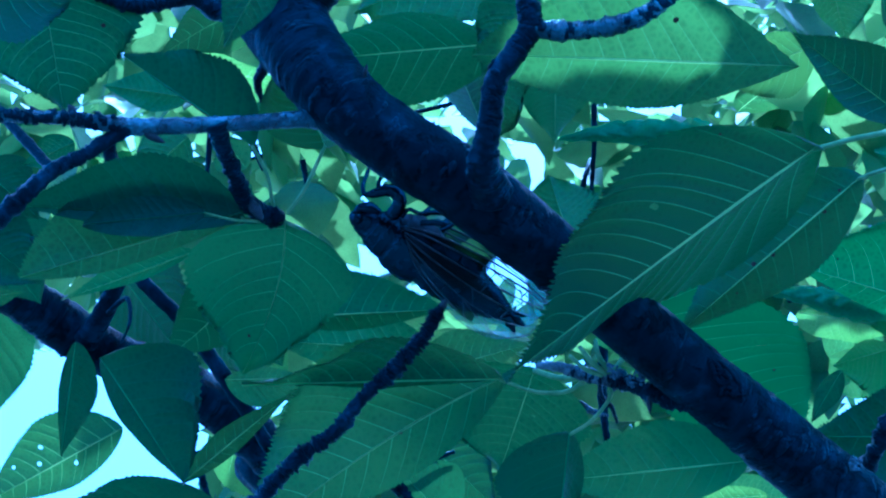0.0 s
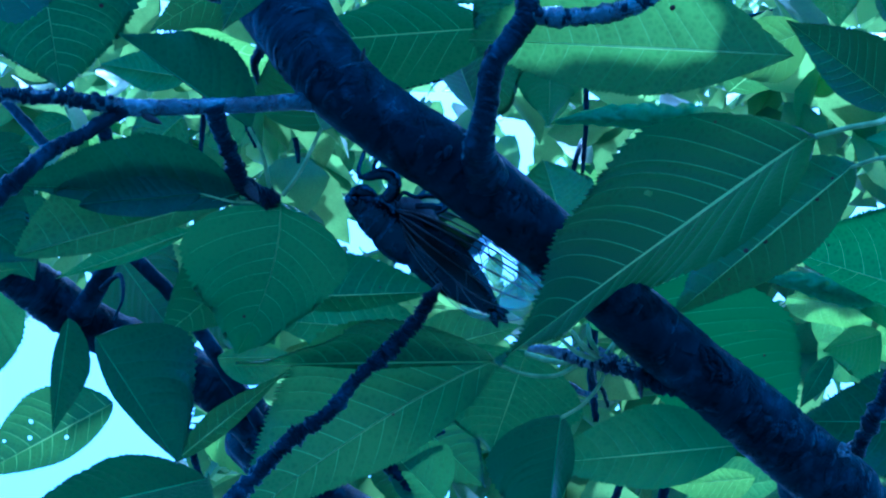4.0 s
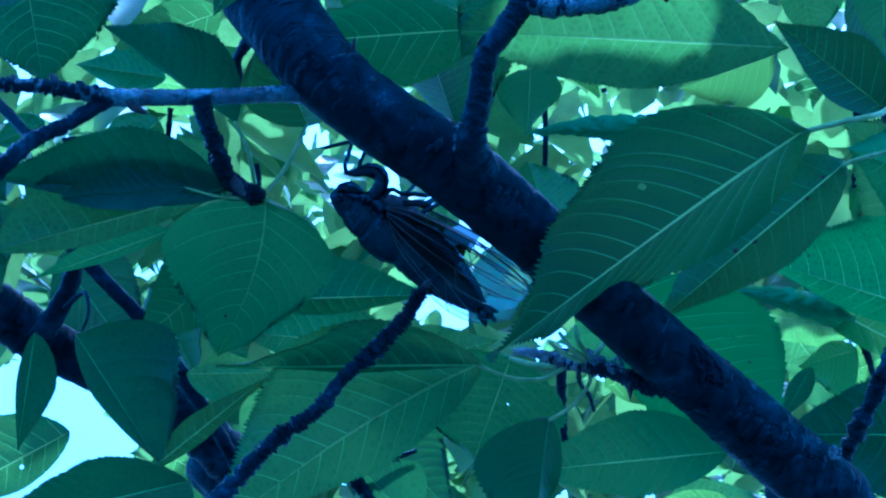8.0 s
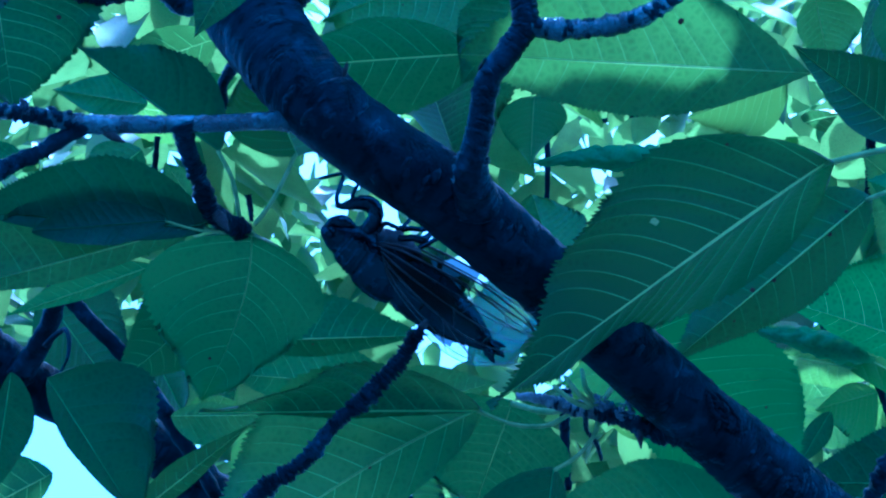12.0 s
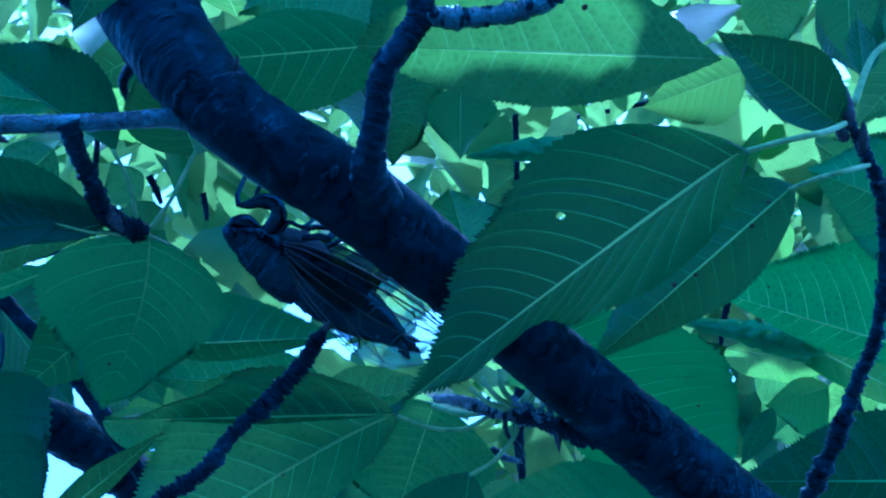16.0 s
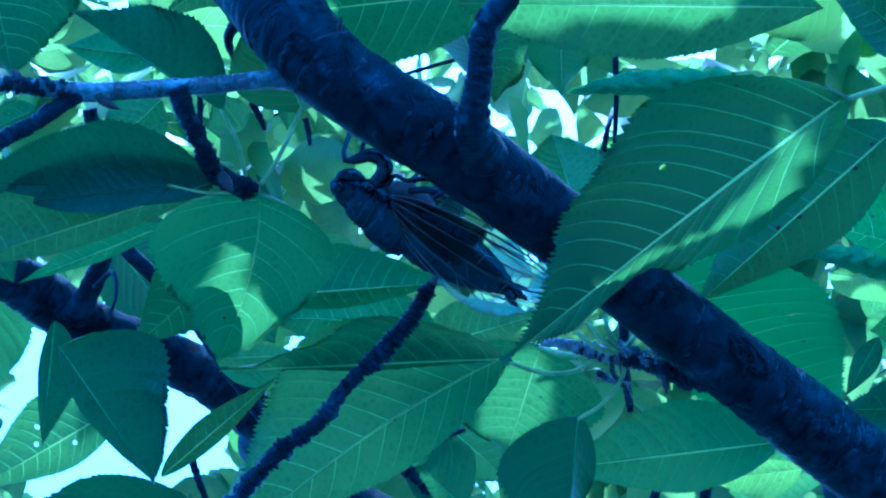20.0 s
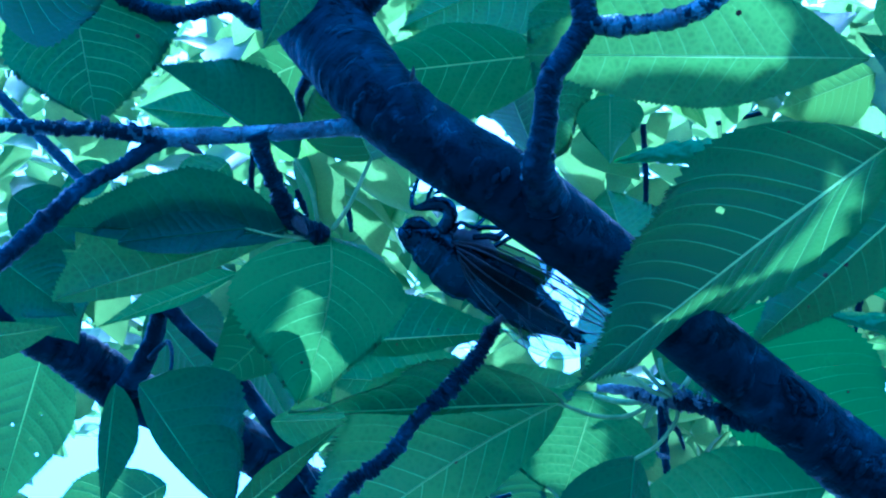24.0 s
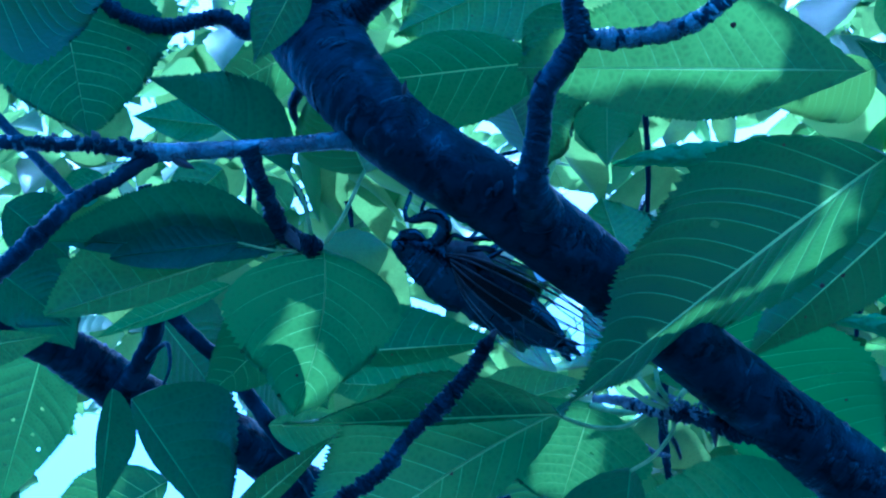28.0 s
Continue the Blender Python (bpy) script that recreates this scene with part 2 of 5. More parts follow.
def membrane(name, veil, tint=(0.93, 0.93, 0.90)):
    m, t, out = nodes_of(name)
    clear = node(t, "ShaderNodeBsdfTransparent", Color=(*tint, 1))
    shine = node(t, "ShaderNodeBsdfGlossy", Color=(1, 1, 1, 1), Roughness=0.12)
    milk = node(t, "ShaderNodeBsdfTranslucent", Color=(0.42, 0.62, 0.58, 1))
    fres = node(t, "ShaderNodeFresnel", IOR=1.15)
    co = t.nodes.new("ShaderNodeTexCoord")
    n1 = node(t, "ShaderNodeTexNoise", Scale=260.0, Detail=3.0)
    t.links.new(co.outputs["Object"], n1.inputs["Vector"])
    amount = t.nodes.new("ShaderNodeMath")
    amount.operation = "MULTIPLY"
    amount.inputs[1].default_value = 2 * veil
    t.links.new(n1.outputs["Fac"], amount.inputs[0])
    a, b = t.nodes.new("ShaderNodeMixShader"), t.nodes.new("ShaderNodeMixShader")
    t.links.new(amount.outputs[0], b.inputs[0])
    t.links.new(clear.outputs[0], b.inputs[1])
    t.links.new(milk.outputs[0], b.inputs[2])
    t.links.new(fres.outputs[0], a.inputs[0])
    t.links.new(b.outputs[0], a.inputs[1])
    t.links.new(shine.outputs[0], a.inputs[2])
    t.links.new(a.outputs[0], out.inputs[0])
    return m


MEMBRANE = membrane("wing_membrane", 0.012)
MEMBRANE_MILKY = membrane("milky_wing_membrane", 0.25)
MEMBRANE_SMOKY = membrane("smoky_wing_membrane", 0.01, (0.10, 0.12, 0.12))
# Soil colour lowered in place of shade from the trees around.
GROUND = plain_material("shaded_soil", (0.022, 0.030, 0.036), (0.056, 0.070, 0.080), 0.95, 6.0, 20.0, 0.1)


# ---------------------------------------------------------------- building helpers
def part(name, bm, material, parent, label="", smooth=True):
    me = bpy.data.meshes.new(name)
    bm.to_mesh(me)
    bm.free()
    me.materials.append(material)
    if smooth:
        me.polygons.foreach_set("use_smooth", [True] * len(me.polygons))
    ob = new(name, me)
    if parent is not None:
        ob.parent = parent
        if parent.parent is None:
            ob.location = -parent.location
    if label:
        ob["label"] = label
    return ob


def part_data(name, verts, faces, material, parent, label="", smooth=True, uvs=None):
    me = bpy.data.meshes.new(name)
    me.from_pydata(verts, [], faces)
    me.materials.append(material)
    if smooth:
        me.polygons.foreach_set("use_smooth", [True] * len(me.polygons))
    if uvs is not None:
        lay = me.uv_layers.new(name="uv")
        idx = np.empty(len(me.loops), dtype=np.int32)
        me.loops.foreach_get("vertex_index", idx)
        lay.data.foreach_set("uv", np.asarray(uvs, dtype=np.float32)[idx].ravel())
    ob = new(name, me)
    if parent is not None:
        ob.parent = parent
        if parent.parent is None:
            ob.location = -parent.location
    if label:
        ob["label"] = label
    return ob


def spline(pts, n):
    """Catmull-Rom through points that may carry a radius as the fourth number."""
    p = np.array(pts, dtype=float)
    p = np.vstack([2 * p[0] - p[1], p, 2 * p[-1] - p[-2]])
    out = []
    for i in range(1, len(p) - 2):
        for k in range(n):
            u = k / n
            a, b, c, d = p[i - 1], p[i], p[i + 1], p[i + 2]
            out.append(0.5 * (2 * b + (c - a) * u + (2 * a - 5 * b + 4 * c - d) * u * u + (3 * b - a - 3 * c + d) * u ** 3))
    out.append(p[-2])
    return np.array(out)


def tube_data(pts, seg, n, knobs=0.0, rings=0.0, seed=0):
    """Vertices, faces and uv of a tapered, uneven limb through pts = [(x, y, z, radius)]."""
    q = spline(pts, n)
    c, r = q[:, :3], np.maximum(q[:, 3], 1e-5)
    tan = np.gradient(c, axis=0)
    tan /= np.linalg.norm(tan, axis=1)[:, None]
    verts, uvs, faces = [], [], []
    side = np.cross(tan[0], (0.3, 0.9, 0.2))
    run = 0.0
    rng = random.Random(seed)
    for i in range(len(c)):
        if i:
            run += float(np.linalg.norm(c[i] - c[i - 1]))
        side = side - tan[i] * np.dot(side, tan[i])
        side /= np.linalg.norm(side)
        up = np.cross(tan[i], side)
        bulge = 3.0 * rings * max(0.0, noise.noise(Vector((0.8 * run / r[i], 1.7 * seed, 0)))) + 0.25 * rings * rng.random() if rings else 0.0
        for k in range(seg):
            a = 2 * math.pi * k / seg
            d = math.cos(a) * side + math.sin(a) * up
            rr = r[i] * (1 + bulge)
            if knobs:
                w = c[i] + d * r[i]
                rr *= 1 + knobs * noise.noise(Vector(w) * (0.45 / r[i]) + Vector((seed, 0, 0))) + 0.55 * knobs * noise.noise(Vector(w) * (1.9 / r[i])) + 0.12 * knobs * abs(noise.noise(Vector(w) * (5.5 / r[i])))
            verts.append(tuple(c[i] + d * rr))
            uvs.append((run, k / seg))
    for i in range(len(c) - 1):
        for k in range(seg):
            k2 = (k + 1) % seg
            faces.append((i * seg + k, i * seg + k2, (i + 1) * seg + k2, (i + 1) * seg + k))
    faces.append(tuple(range(seg - 1, -1, -1)))
    faces.append(tuple((len(c) - 1) * seg + k for k in range(seg)))
    return verts, faces, uvs


def limb(name, pts, parent, material, seg=18, n=12, knobs=0.12, rings=0.05, seed=1, label=""):
    v, f, uv = tube_data([(*p, r) for p, r in pts], seg, n, knobs, rings, seed)
    return part_data(name, v, f, material, parent, label, uvs=uv)


def unit(v):
    return v / max(1e-9, np.linalg.norm(v))


def leaf_width(s, wide=0.42, point=1.35, rounded=0.6):
    """Half-width of a cherry leaf along its length, 1 at the widest place, with a drawn-out tip."""
    s = min(max(s, 0.0), 1.0)
    if s < wide:
        return math.sin(0.5 * math.pi * s / wide) ** rounded
    u = (s - wide) / (1 - wide)
    return max(0.0, (1 - u ** 1.75)) ** point * (1 - 0.18 * u * (1 - u))


def trim(verts, faces):
    """The vertices that the faces use, and the faces renumbered."""
    used = sorted({k for q in faces for k in q})
    number = {k: i for i, k in enumerate(used)}
    return [tuple(verts[k]) for k in used], [tuple(number[k] for k in q) for q in faces]


def leaf(base, tip, a, b, mid=None, stalk=None, material=None, wide=0.42, pleat=0.0065, teeth=56, veins=10, arch=0.32, name="leaf", seed=0, parent=None, stalk_r=0.0007, point=1.35, rounded=0.6, spots=(), holes=(), cols=7, label=""):
    """One toothed leaf: its base and tip, and a place on either edge near its widest part. Venation, stalk and blemishes are its parts.
    spots and holes: (side, share of the length, share of the half-width, radius in mm)."""
    material = material or LEAF
    parent = parent or tree
    base, tip, a, b = (np.array(v, dtype=float) for v in (base, tip, a, b))
    ctrl = 0.5 * (base + tip) if mid is None else 2 * np.array(mid, dtype=float) - 0.5 * (base + tip)
    axis = tip - base
    length = float(np.linalg.norm(axis))

    def rib(s):
        return base * (1 - s) ** 2 + 2 * s * (1 - s) * ctrl + tip * s * s

    def arm(e):
        s = min(max(float(np.dot(e - base, axis) / (length * length)), 0.2), 0.75)
        return (e - rib(s)) / max(0.3, leaf_width(s, wide, point, rounded))

    arms = (arm(a), arm(b))
    normal = unit(np.cross(arms[0] - arms[1], axis))
    if np.dot(normal, TO_EYE) < 0:
        normal = -normal
    rows = 2 * teeth
    rng = random.Random(seed)
    ph, wav = rng.uniform(0, 6), rng.uniform(0.6, 1.3)
    curl = (rng.uniform(-0.22, 0.12), rng.uniform(-0.22, 0.12))
    halves = [float(np.linalg.norm(v)) for v in arms]
    slant = [min(0.5, 1.1 * h / length) for h in halves]
    nerves = [[(i - 0.35 + rng.uniform(-0.12, 0.12) + 0.2 * side) / (veins + 0.6) * 0.9 for i in range(1, veins + 1)] for side in (0, 1)]
    steps_on = [[-0.05] + c + [1.05] for c in nerves]
    counts = list(range(veins + 2))

    def sweep(side, r):
        """How far towards the tip a side vein has run at a share r of the half-width."""
        return slant[side] * (0.72 * r + 0.28 * r * r)

    def at(side, s, r, lift=0.0):
        s = min(max(s, 0.0), 1.0)
        e = s + sweep(side, r) * (1 - s) * min(1.0, 4 * s)
        w = leaf_width(e, wide, point, rounded)
        v = arms[side]
        half = halves[side]
        out = rib(e) + v * w * r
        between = abs(math.sin(math.pi * float(np.interp(s, steps_on[side], counts))))
        k = arch * half * (r * r - 0.95 * r) * w + pleat * length * (0.5 - between) * min(1.0, 4 * r) * (1 - 0.45 * r * r) * w
        return out + normal * (k + half * wav * (0.06 * math.sin(ph + 7.5 * s + side) + 0.03 * math.sin(2 * ph + 17 * s)) * r * r + half * curl[side] * r * r * (0.4 + 0.6 * math.sin(math.pi * s)) + lift)

    def spot_at(side, e, r, lift=0.0):
        k = sweep(side, r)
        return at(side, max(0.0, (e - k) / (1 - k)), r, lift)

    blade, blade_f, ven, ven_f, rib_f = [], [], [], [], []
    vw = 0.0017 if cols > 5 else 0.0024
    for side in (0, 1):
        rm = min(0.12, length * 0.0056 / max(halves[side], 1e-4))
        steps = [0.0, rm] + [rm + (1 - rm) * (k + 1) / cols for k in range(cols)]
        centres = nerves[side]
        lines = [(i / rows, i, 0) for i in range(rows + 1) if all(abs(i / rows - c) > 1.6 * vw for c in centres)]
        lines += [(c, 1000 + 2 * n, -1) for n, c in enumerate(centres)] + [(c, 1001 + 2 * n, 1) for n, c in enumerate(centres)]
        lines.sort(key=lambda q: (q[0], q[2]))
        grid = []
        for s, i, sg in lines:
            row = []
            for k, r in enumerate(steps):
                taper = vw * (1.15 - 0.95 * r)
                p = at(side, s + sg * taper, r * (1 if k != 1 else 1 - 0.75 * s))
                if k == len(steps) - 1 and sg == 0 and 0 < i < rows:
                    tooth = (0.028 if i % 2 else -0.014) * min(1.0, 6 * s) * (0.7 + 0.6 * rng.random())
                    p = p + arms[side] * tooth + axis * (0.008 if i % 2 else 0) * (0.5 + rng.random())
                row.append(p)
            grid.append(row)
        n0 = len(blade)
        w = len(steps)
        blade.extend(p for row in grid for p in row)
        m0 = len(ven)
        ven.extend(p + normal * (0.0003 if k == 0 else 0) for row in grid for k, p in enumerate(row))
        for i in range(len(grid) - 1):
            is_vein = lines[i][2] == -1 and lines[i + 1][2] == 1
            for k in range(w - 1):
                into, o = (rib_f, m0) if k == 0 else (ven_f, m0) if (is_vein and k < w - 2) else (blade_f, n0)
                q = (o + i * w + k, o + (i + 1) * w + k, o + (i + 1) * w + k + 1, o + i * w + k + 1)
                into.append(q if side else q[::-1])
    for side, e, r, mm in holes:
        c, rad = spot_at(side, e, r), mm / 1000
        for vs, fs in ((blade, blade_f), (ven, ven_f)):
            gap = [float(np.linalg.norm(sum(vs[k] for k in q) / 4 - c)) for q in fs]
            gone = [q for q, g in zip(fs, gap) if g < rad] or ([fs[int(np.argmin(gap))]] if vs is blade else [])
            lost = set(gone)
            fs[:] = [q for q in fs if q not in lost]
            for k in {k for q in gone for k in q}:
                vs[k] = c + unit(vs[k] - c) * rad * rng.uniform(0.9, 1.08)
    ob = part_data(name, [tuple(p) for p in blade], blade_f, material, parent, label)
    ven_v, ven_q = trim(ven, ven_f)
    part_data("venation", ven_v, ven_q, VEIN_DARK if material is LEAF_DARK else VEIN if material in (LEAF, LEAF_DEEP) else MIDRIB if material is LEAF_LIGHT else VEIN_PALE, ob)
    rib_v, rib_q = trim(ven, rib_f)
    part_data("midrib", rib_v, rib_q, VEIN if material is LEAF_DARK else MIDRIB, ob)
    for side, e, r, mm in spots:
        c, rad = spot_at(side, e, r), mm / 1000
        sm = bmesh.new()
        bmesh.ops.create_icosphere(sm, subdivisions=2, radius=1.0)
        ta = unit(axis)
        tb = unit(np.cross(normal, ta))
        for v in sm.verts:
            k = rad * (1 + 0.35 * noise.noise(v.co * 1.7 + Vector((seed, e * 9, r * 5))))
            v.co = Vector(c + ta * v.co.x * k + tb * v.co.y * k + normal * v.co.z * rad * 0.5)
        part("blemish", sm, BLEMISH, ob, "brown spot on the leaf")
    if stalk is not None:
        pts = [tuple(base + 0.02 * axis)] + [tuple(p) for p in (stalk if isinstance(stalk, list) else [stalk])]
        if len(pts) == 2:
            p0, p1 = np.array(pts[0]), np.array(pts[1])
            pts.insert(1, tuple(0.5 * (p0 + p1) - np.array((0, 0, 0.08)) * np.linalg.norm(p0 - p1)))
        v, f, uv = tube_data([(*p, stalk_r * (1 + 0.3 * i / len(pts))) for i, p in enumerate(pts)], 10, 10)
        part_data("stalk", v, f, STALK, ob)
    return ob


TO_EYE = np.array((0.0, -0.82, -0.57))

# ---------------------------------------------------------------- ground
gm = bmesh.new()
bmesh.ops.create_grid(gm, x_segments=60, y_segments=60, size=400)
for v in gm.verts:
    v.co.z = 0.0 if v.co.length < 30 else 0.25 * noise.noise(v.co * 0.02)
ground = part("ground", gm, GROUND, None)
tagged(ground, "plain soil out of view, toned dark for the shade of trees", "ground", kind="structure")

# ---------------------------------------------------------------- the cherry tree: limbs
tree = new("cherry_tree")
tree.location = (1.15, 0.75, 0.0)
tagged(tree, "cherry tree with dark ringed bark and toothed green leaves", "tree")
TRUNK_FORK = (1.05, 0.78, 1.42)
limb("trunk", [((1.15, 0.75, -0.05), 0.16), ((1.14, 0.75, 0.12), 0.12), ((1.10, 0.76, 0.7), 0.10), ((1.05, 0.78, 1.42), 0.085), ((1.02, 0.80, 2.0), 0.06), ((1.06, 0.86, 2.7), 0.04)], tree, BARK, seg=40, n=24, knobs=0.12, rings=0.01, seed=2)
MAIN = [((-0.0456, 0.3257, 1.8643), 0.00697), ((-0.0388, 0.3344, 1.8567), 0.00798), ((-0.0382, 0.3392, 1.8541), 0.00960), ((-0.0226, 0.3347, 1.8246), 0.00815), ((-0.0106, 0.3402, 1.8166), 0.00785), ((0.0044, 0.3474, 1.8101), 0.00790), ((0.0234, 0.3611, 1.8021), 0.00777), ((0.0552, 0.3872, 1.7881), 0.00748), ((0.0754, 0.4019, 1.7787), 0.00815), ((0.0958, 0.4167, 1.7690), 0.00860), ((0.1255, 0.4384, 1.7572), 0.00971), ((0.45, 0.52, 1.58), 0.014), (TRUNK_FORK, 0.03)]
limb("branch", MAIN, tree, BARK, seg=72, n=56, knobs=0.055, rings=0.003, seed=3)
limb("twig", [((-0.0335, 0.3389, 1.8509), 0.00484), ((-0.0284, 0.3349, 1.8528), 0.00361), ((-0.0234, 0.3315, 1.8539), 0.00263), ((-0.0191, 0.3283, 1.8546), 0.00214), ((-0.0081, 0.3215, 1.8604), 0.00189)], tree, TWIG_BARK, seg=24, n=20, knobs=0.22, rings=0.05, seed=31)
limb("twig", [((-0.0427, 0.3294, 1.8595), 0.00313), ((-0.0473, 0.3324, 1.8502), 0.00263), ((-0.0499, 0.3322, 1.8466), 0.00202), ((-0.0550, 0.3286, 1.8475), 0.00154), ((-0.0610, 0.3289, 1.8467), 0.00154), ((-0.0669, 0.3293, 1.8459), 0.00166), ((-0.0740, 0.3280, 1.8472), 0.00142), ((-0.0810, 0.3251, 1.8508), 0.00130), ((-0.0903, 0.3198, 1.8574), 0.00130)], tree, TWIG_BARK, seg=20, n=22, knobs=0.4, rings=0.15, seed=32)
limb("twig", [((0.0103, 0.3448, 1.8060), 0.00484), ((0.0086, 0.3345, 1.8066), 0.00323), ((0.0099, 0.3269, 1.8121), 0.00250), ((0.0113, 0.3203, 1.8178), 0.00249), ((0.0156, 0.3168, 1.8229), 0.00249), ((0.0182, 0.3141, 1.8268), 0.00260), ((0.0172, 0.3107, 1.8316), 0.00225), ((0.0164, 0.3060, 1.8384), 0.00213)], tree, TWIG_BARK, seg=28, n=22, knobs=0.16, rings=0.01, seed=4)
limb("twig", [((0.0187, 0.3144, 1.8263), 0.00201), ((0.0252, 0.3141, 1.8252), 0.00189), ((0.0333, 0.3126, 1.8249), 0.00177), ((0.0408, 0.3096, 1.8253), 0.00176), ((0.0469, 0.3054, 1.8275), 0.00164), ((0.0536, 0.3000, 1.8313), 0.00151)], tree, GREY_BARK, seg=24, n=26, knobs=0.18, rings=0.13, seed=5, label="short twig ringed with leaf scars")
limb("twig", [((-0.0249, 0.3374, 1.8207), 0.00258), ((-0.0315, 0.3358, 1.8192), 0.00183), ((-0.0399, 0.3344, 1.8172), 0.00171), ((-0.0530, 0.3330, 1.8153), 0.00170), ((-0.0665, 0.3314, 1.8137), 0.00190), ((-0.0787, 0.3286, 1.8137), 0.00147), ((-0.0926, 0.3265, 1.8128), 0.00136), ((-0.1086, 0.3236, 1.8131), 0.00125)], tree, GREY_BARK, seg=26, n=26, knobs=0.12, rings=0.06, seed=6, label="smooth grey twig with dark node rings")
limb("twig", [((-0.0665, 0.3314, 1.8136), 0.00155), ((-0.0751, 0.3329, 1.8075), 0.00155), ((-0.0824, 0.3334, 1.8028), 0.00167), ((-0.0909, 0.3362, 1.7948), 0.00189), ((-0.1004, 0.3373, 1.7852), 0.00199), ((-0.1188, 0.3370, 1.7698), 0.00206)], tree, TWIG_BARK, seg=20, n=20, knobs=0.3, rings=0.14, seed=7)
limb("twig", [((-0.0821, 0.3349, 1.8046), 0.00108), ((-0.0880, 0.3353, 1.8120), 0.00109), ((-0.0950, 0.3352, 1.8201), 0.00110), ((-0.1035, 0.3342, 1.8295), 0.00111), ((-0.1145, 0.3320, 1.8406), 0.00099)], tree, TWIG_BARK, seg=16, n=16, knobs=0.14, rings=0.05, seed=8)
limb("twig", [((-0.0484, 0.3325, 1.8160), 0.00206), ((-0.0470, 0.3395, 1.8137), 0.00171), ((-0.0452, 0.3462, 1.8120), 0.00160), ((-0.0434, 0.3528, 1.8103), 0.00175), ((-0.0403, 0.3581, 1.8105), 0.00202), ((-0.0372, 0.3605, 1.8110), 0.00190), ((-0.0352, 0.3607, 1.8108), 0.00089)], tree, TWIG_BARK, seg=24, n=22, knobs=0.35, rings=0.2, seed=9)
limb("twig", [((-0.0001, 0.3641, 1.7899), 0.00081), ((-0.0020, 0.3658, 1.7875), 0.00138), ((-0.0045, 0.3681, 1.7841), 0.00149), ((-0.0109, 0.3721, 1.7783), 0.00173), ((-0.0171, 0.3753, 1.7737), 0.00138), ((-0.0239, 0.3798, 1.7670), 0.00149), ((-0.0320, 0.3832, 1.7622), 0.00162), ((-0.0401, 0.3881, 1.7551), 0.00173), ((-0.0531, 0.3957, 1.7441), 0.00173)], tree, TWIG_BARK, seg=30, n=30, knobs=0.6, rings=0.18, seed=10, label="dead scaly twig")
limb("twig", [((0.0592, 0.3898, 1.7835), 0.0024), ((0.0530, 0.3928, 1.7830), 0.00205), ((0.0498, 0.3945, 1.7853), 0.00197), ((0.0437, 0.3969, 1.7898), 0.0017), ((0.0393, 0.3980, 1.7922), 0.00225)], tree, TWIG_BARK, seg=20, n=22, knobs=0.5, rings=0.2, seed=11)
limb("twig", [((0.0400, 0.3979, 1.7919), 0.0019), ((0.0385, 0.3983, 1.7926), 0.0021), ((0.0336, 0.4015, 1.7950), 0.00150), ((0.0278, 0.4024, 1.7977), 0.00121), ((0.0222, 0.4040, 1.7993), 0.00081)], tree, SPUR_BARK, seg=20, n=22, knobs=0.35, rings=0.06, seed=35, label="pale corky end of the spur with leaf scars")
limb("twig", [((0.1023, 0.4474, 1.7894), 0.00236), ((0.1059, 0.4320, 1.7907), 0.00191), ((0.1109, 0.4203, 1.7981), 0.00189), ((0.1151, 0.4100, 1.8075), 0.00157), ((0.1186, 0.4020, 1.8138), 0.00145), ((0.1198, 0.3927, 1.8222), 0.00145), ((0.1198, 0.3854, 1.8318), 0.00145), ((0.1183, 0.3793, 1.8385), 0.00134), ((0.1142, 0.3735, 1.8445), 0.00124), ((0.1121, 0.3707, 1.8484), 0.00114)], tree, TWIG_BARK, seg=22, n=26, knobs=0.5, rings=0.12, seed=12)
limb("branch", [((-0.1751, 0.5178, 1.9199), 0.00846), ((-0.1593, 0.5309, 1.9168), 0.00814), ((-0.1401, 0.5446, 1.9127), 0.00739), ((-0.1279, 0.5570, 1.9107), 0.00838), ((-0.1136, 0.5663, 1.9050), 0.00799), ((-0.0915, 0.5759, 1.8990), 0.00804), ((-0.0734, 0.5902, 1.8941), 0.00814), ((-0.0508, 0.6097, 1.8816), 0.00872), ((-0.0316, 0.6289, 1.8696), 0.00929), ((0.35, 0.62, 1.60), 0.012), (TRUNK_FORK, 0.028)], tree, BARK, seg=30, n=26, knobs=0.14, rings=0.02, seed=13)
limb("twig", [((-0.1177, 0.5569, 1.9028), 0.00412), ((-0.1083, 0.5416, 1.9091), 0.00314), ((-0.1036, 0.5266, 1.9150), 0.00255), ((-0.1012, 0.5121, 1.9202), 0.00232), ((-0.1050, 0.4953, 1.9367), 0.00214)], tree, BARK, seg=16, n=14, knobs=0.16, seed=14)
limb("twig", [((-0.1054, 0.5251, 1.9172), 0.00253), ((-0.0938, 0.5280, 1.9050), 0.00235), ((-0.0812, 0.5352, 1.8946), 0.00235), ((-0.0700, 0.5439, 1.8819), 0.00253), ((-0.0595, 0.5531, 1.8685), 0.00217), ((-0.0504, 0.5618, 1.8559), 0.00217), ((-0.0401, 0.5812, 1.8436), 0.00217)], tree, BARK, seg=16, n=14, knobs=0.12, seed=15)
limb("twig", [((-0.1065, 0.5327, 1.8983), 0.00087), ((-0.0993, 0.5226, 1.8971), 0.00075), ((-0.0968, 0.5190, 1.8864), 0.00053), ((-0.0996, 0.5230, 1.8806), 0.00032)], tree, BARK, seg=12, n=10, knobs=0.2, seed=16)
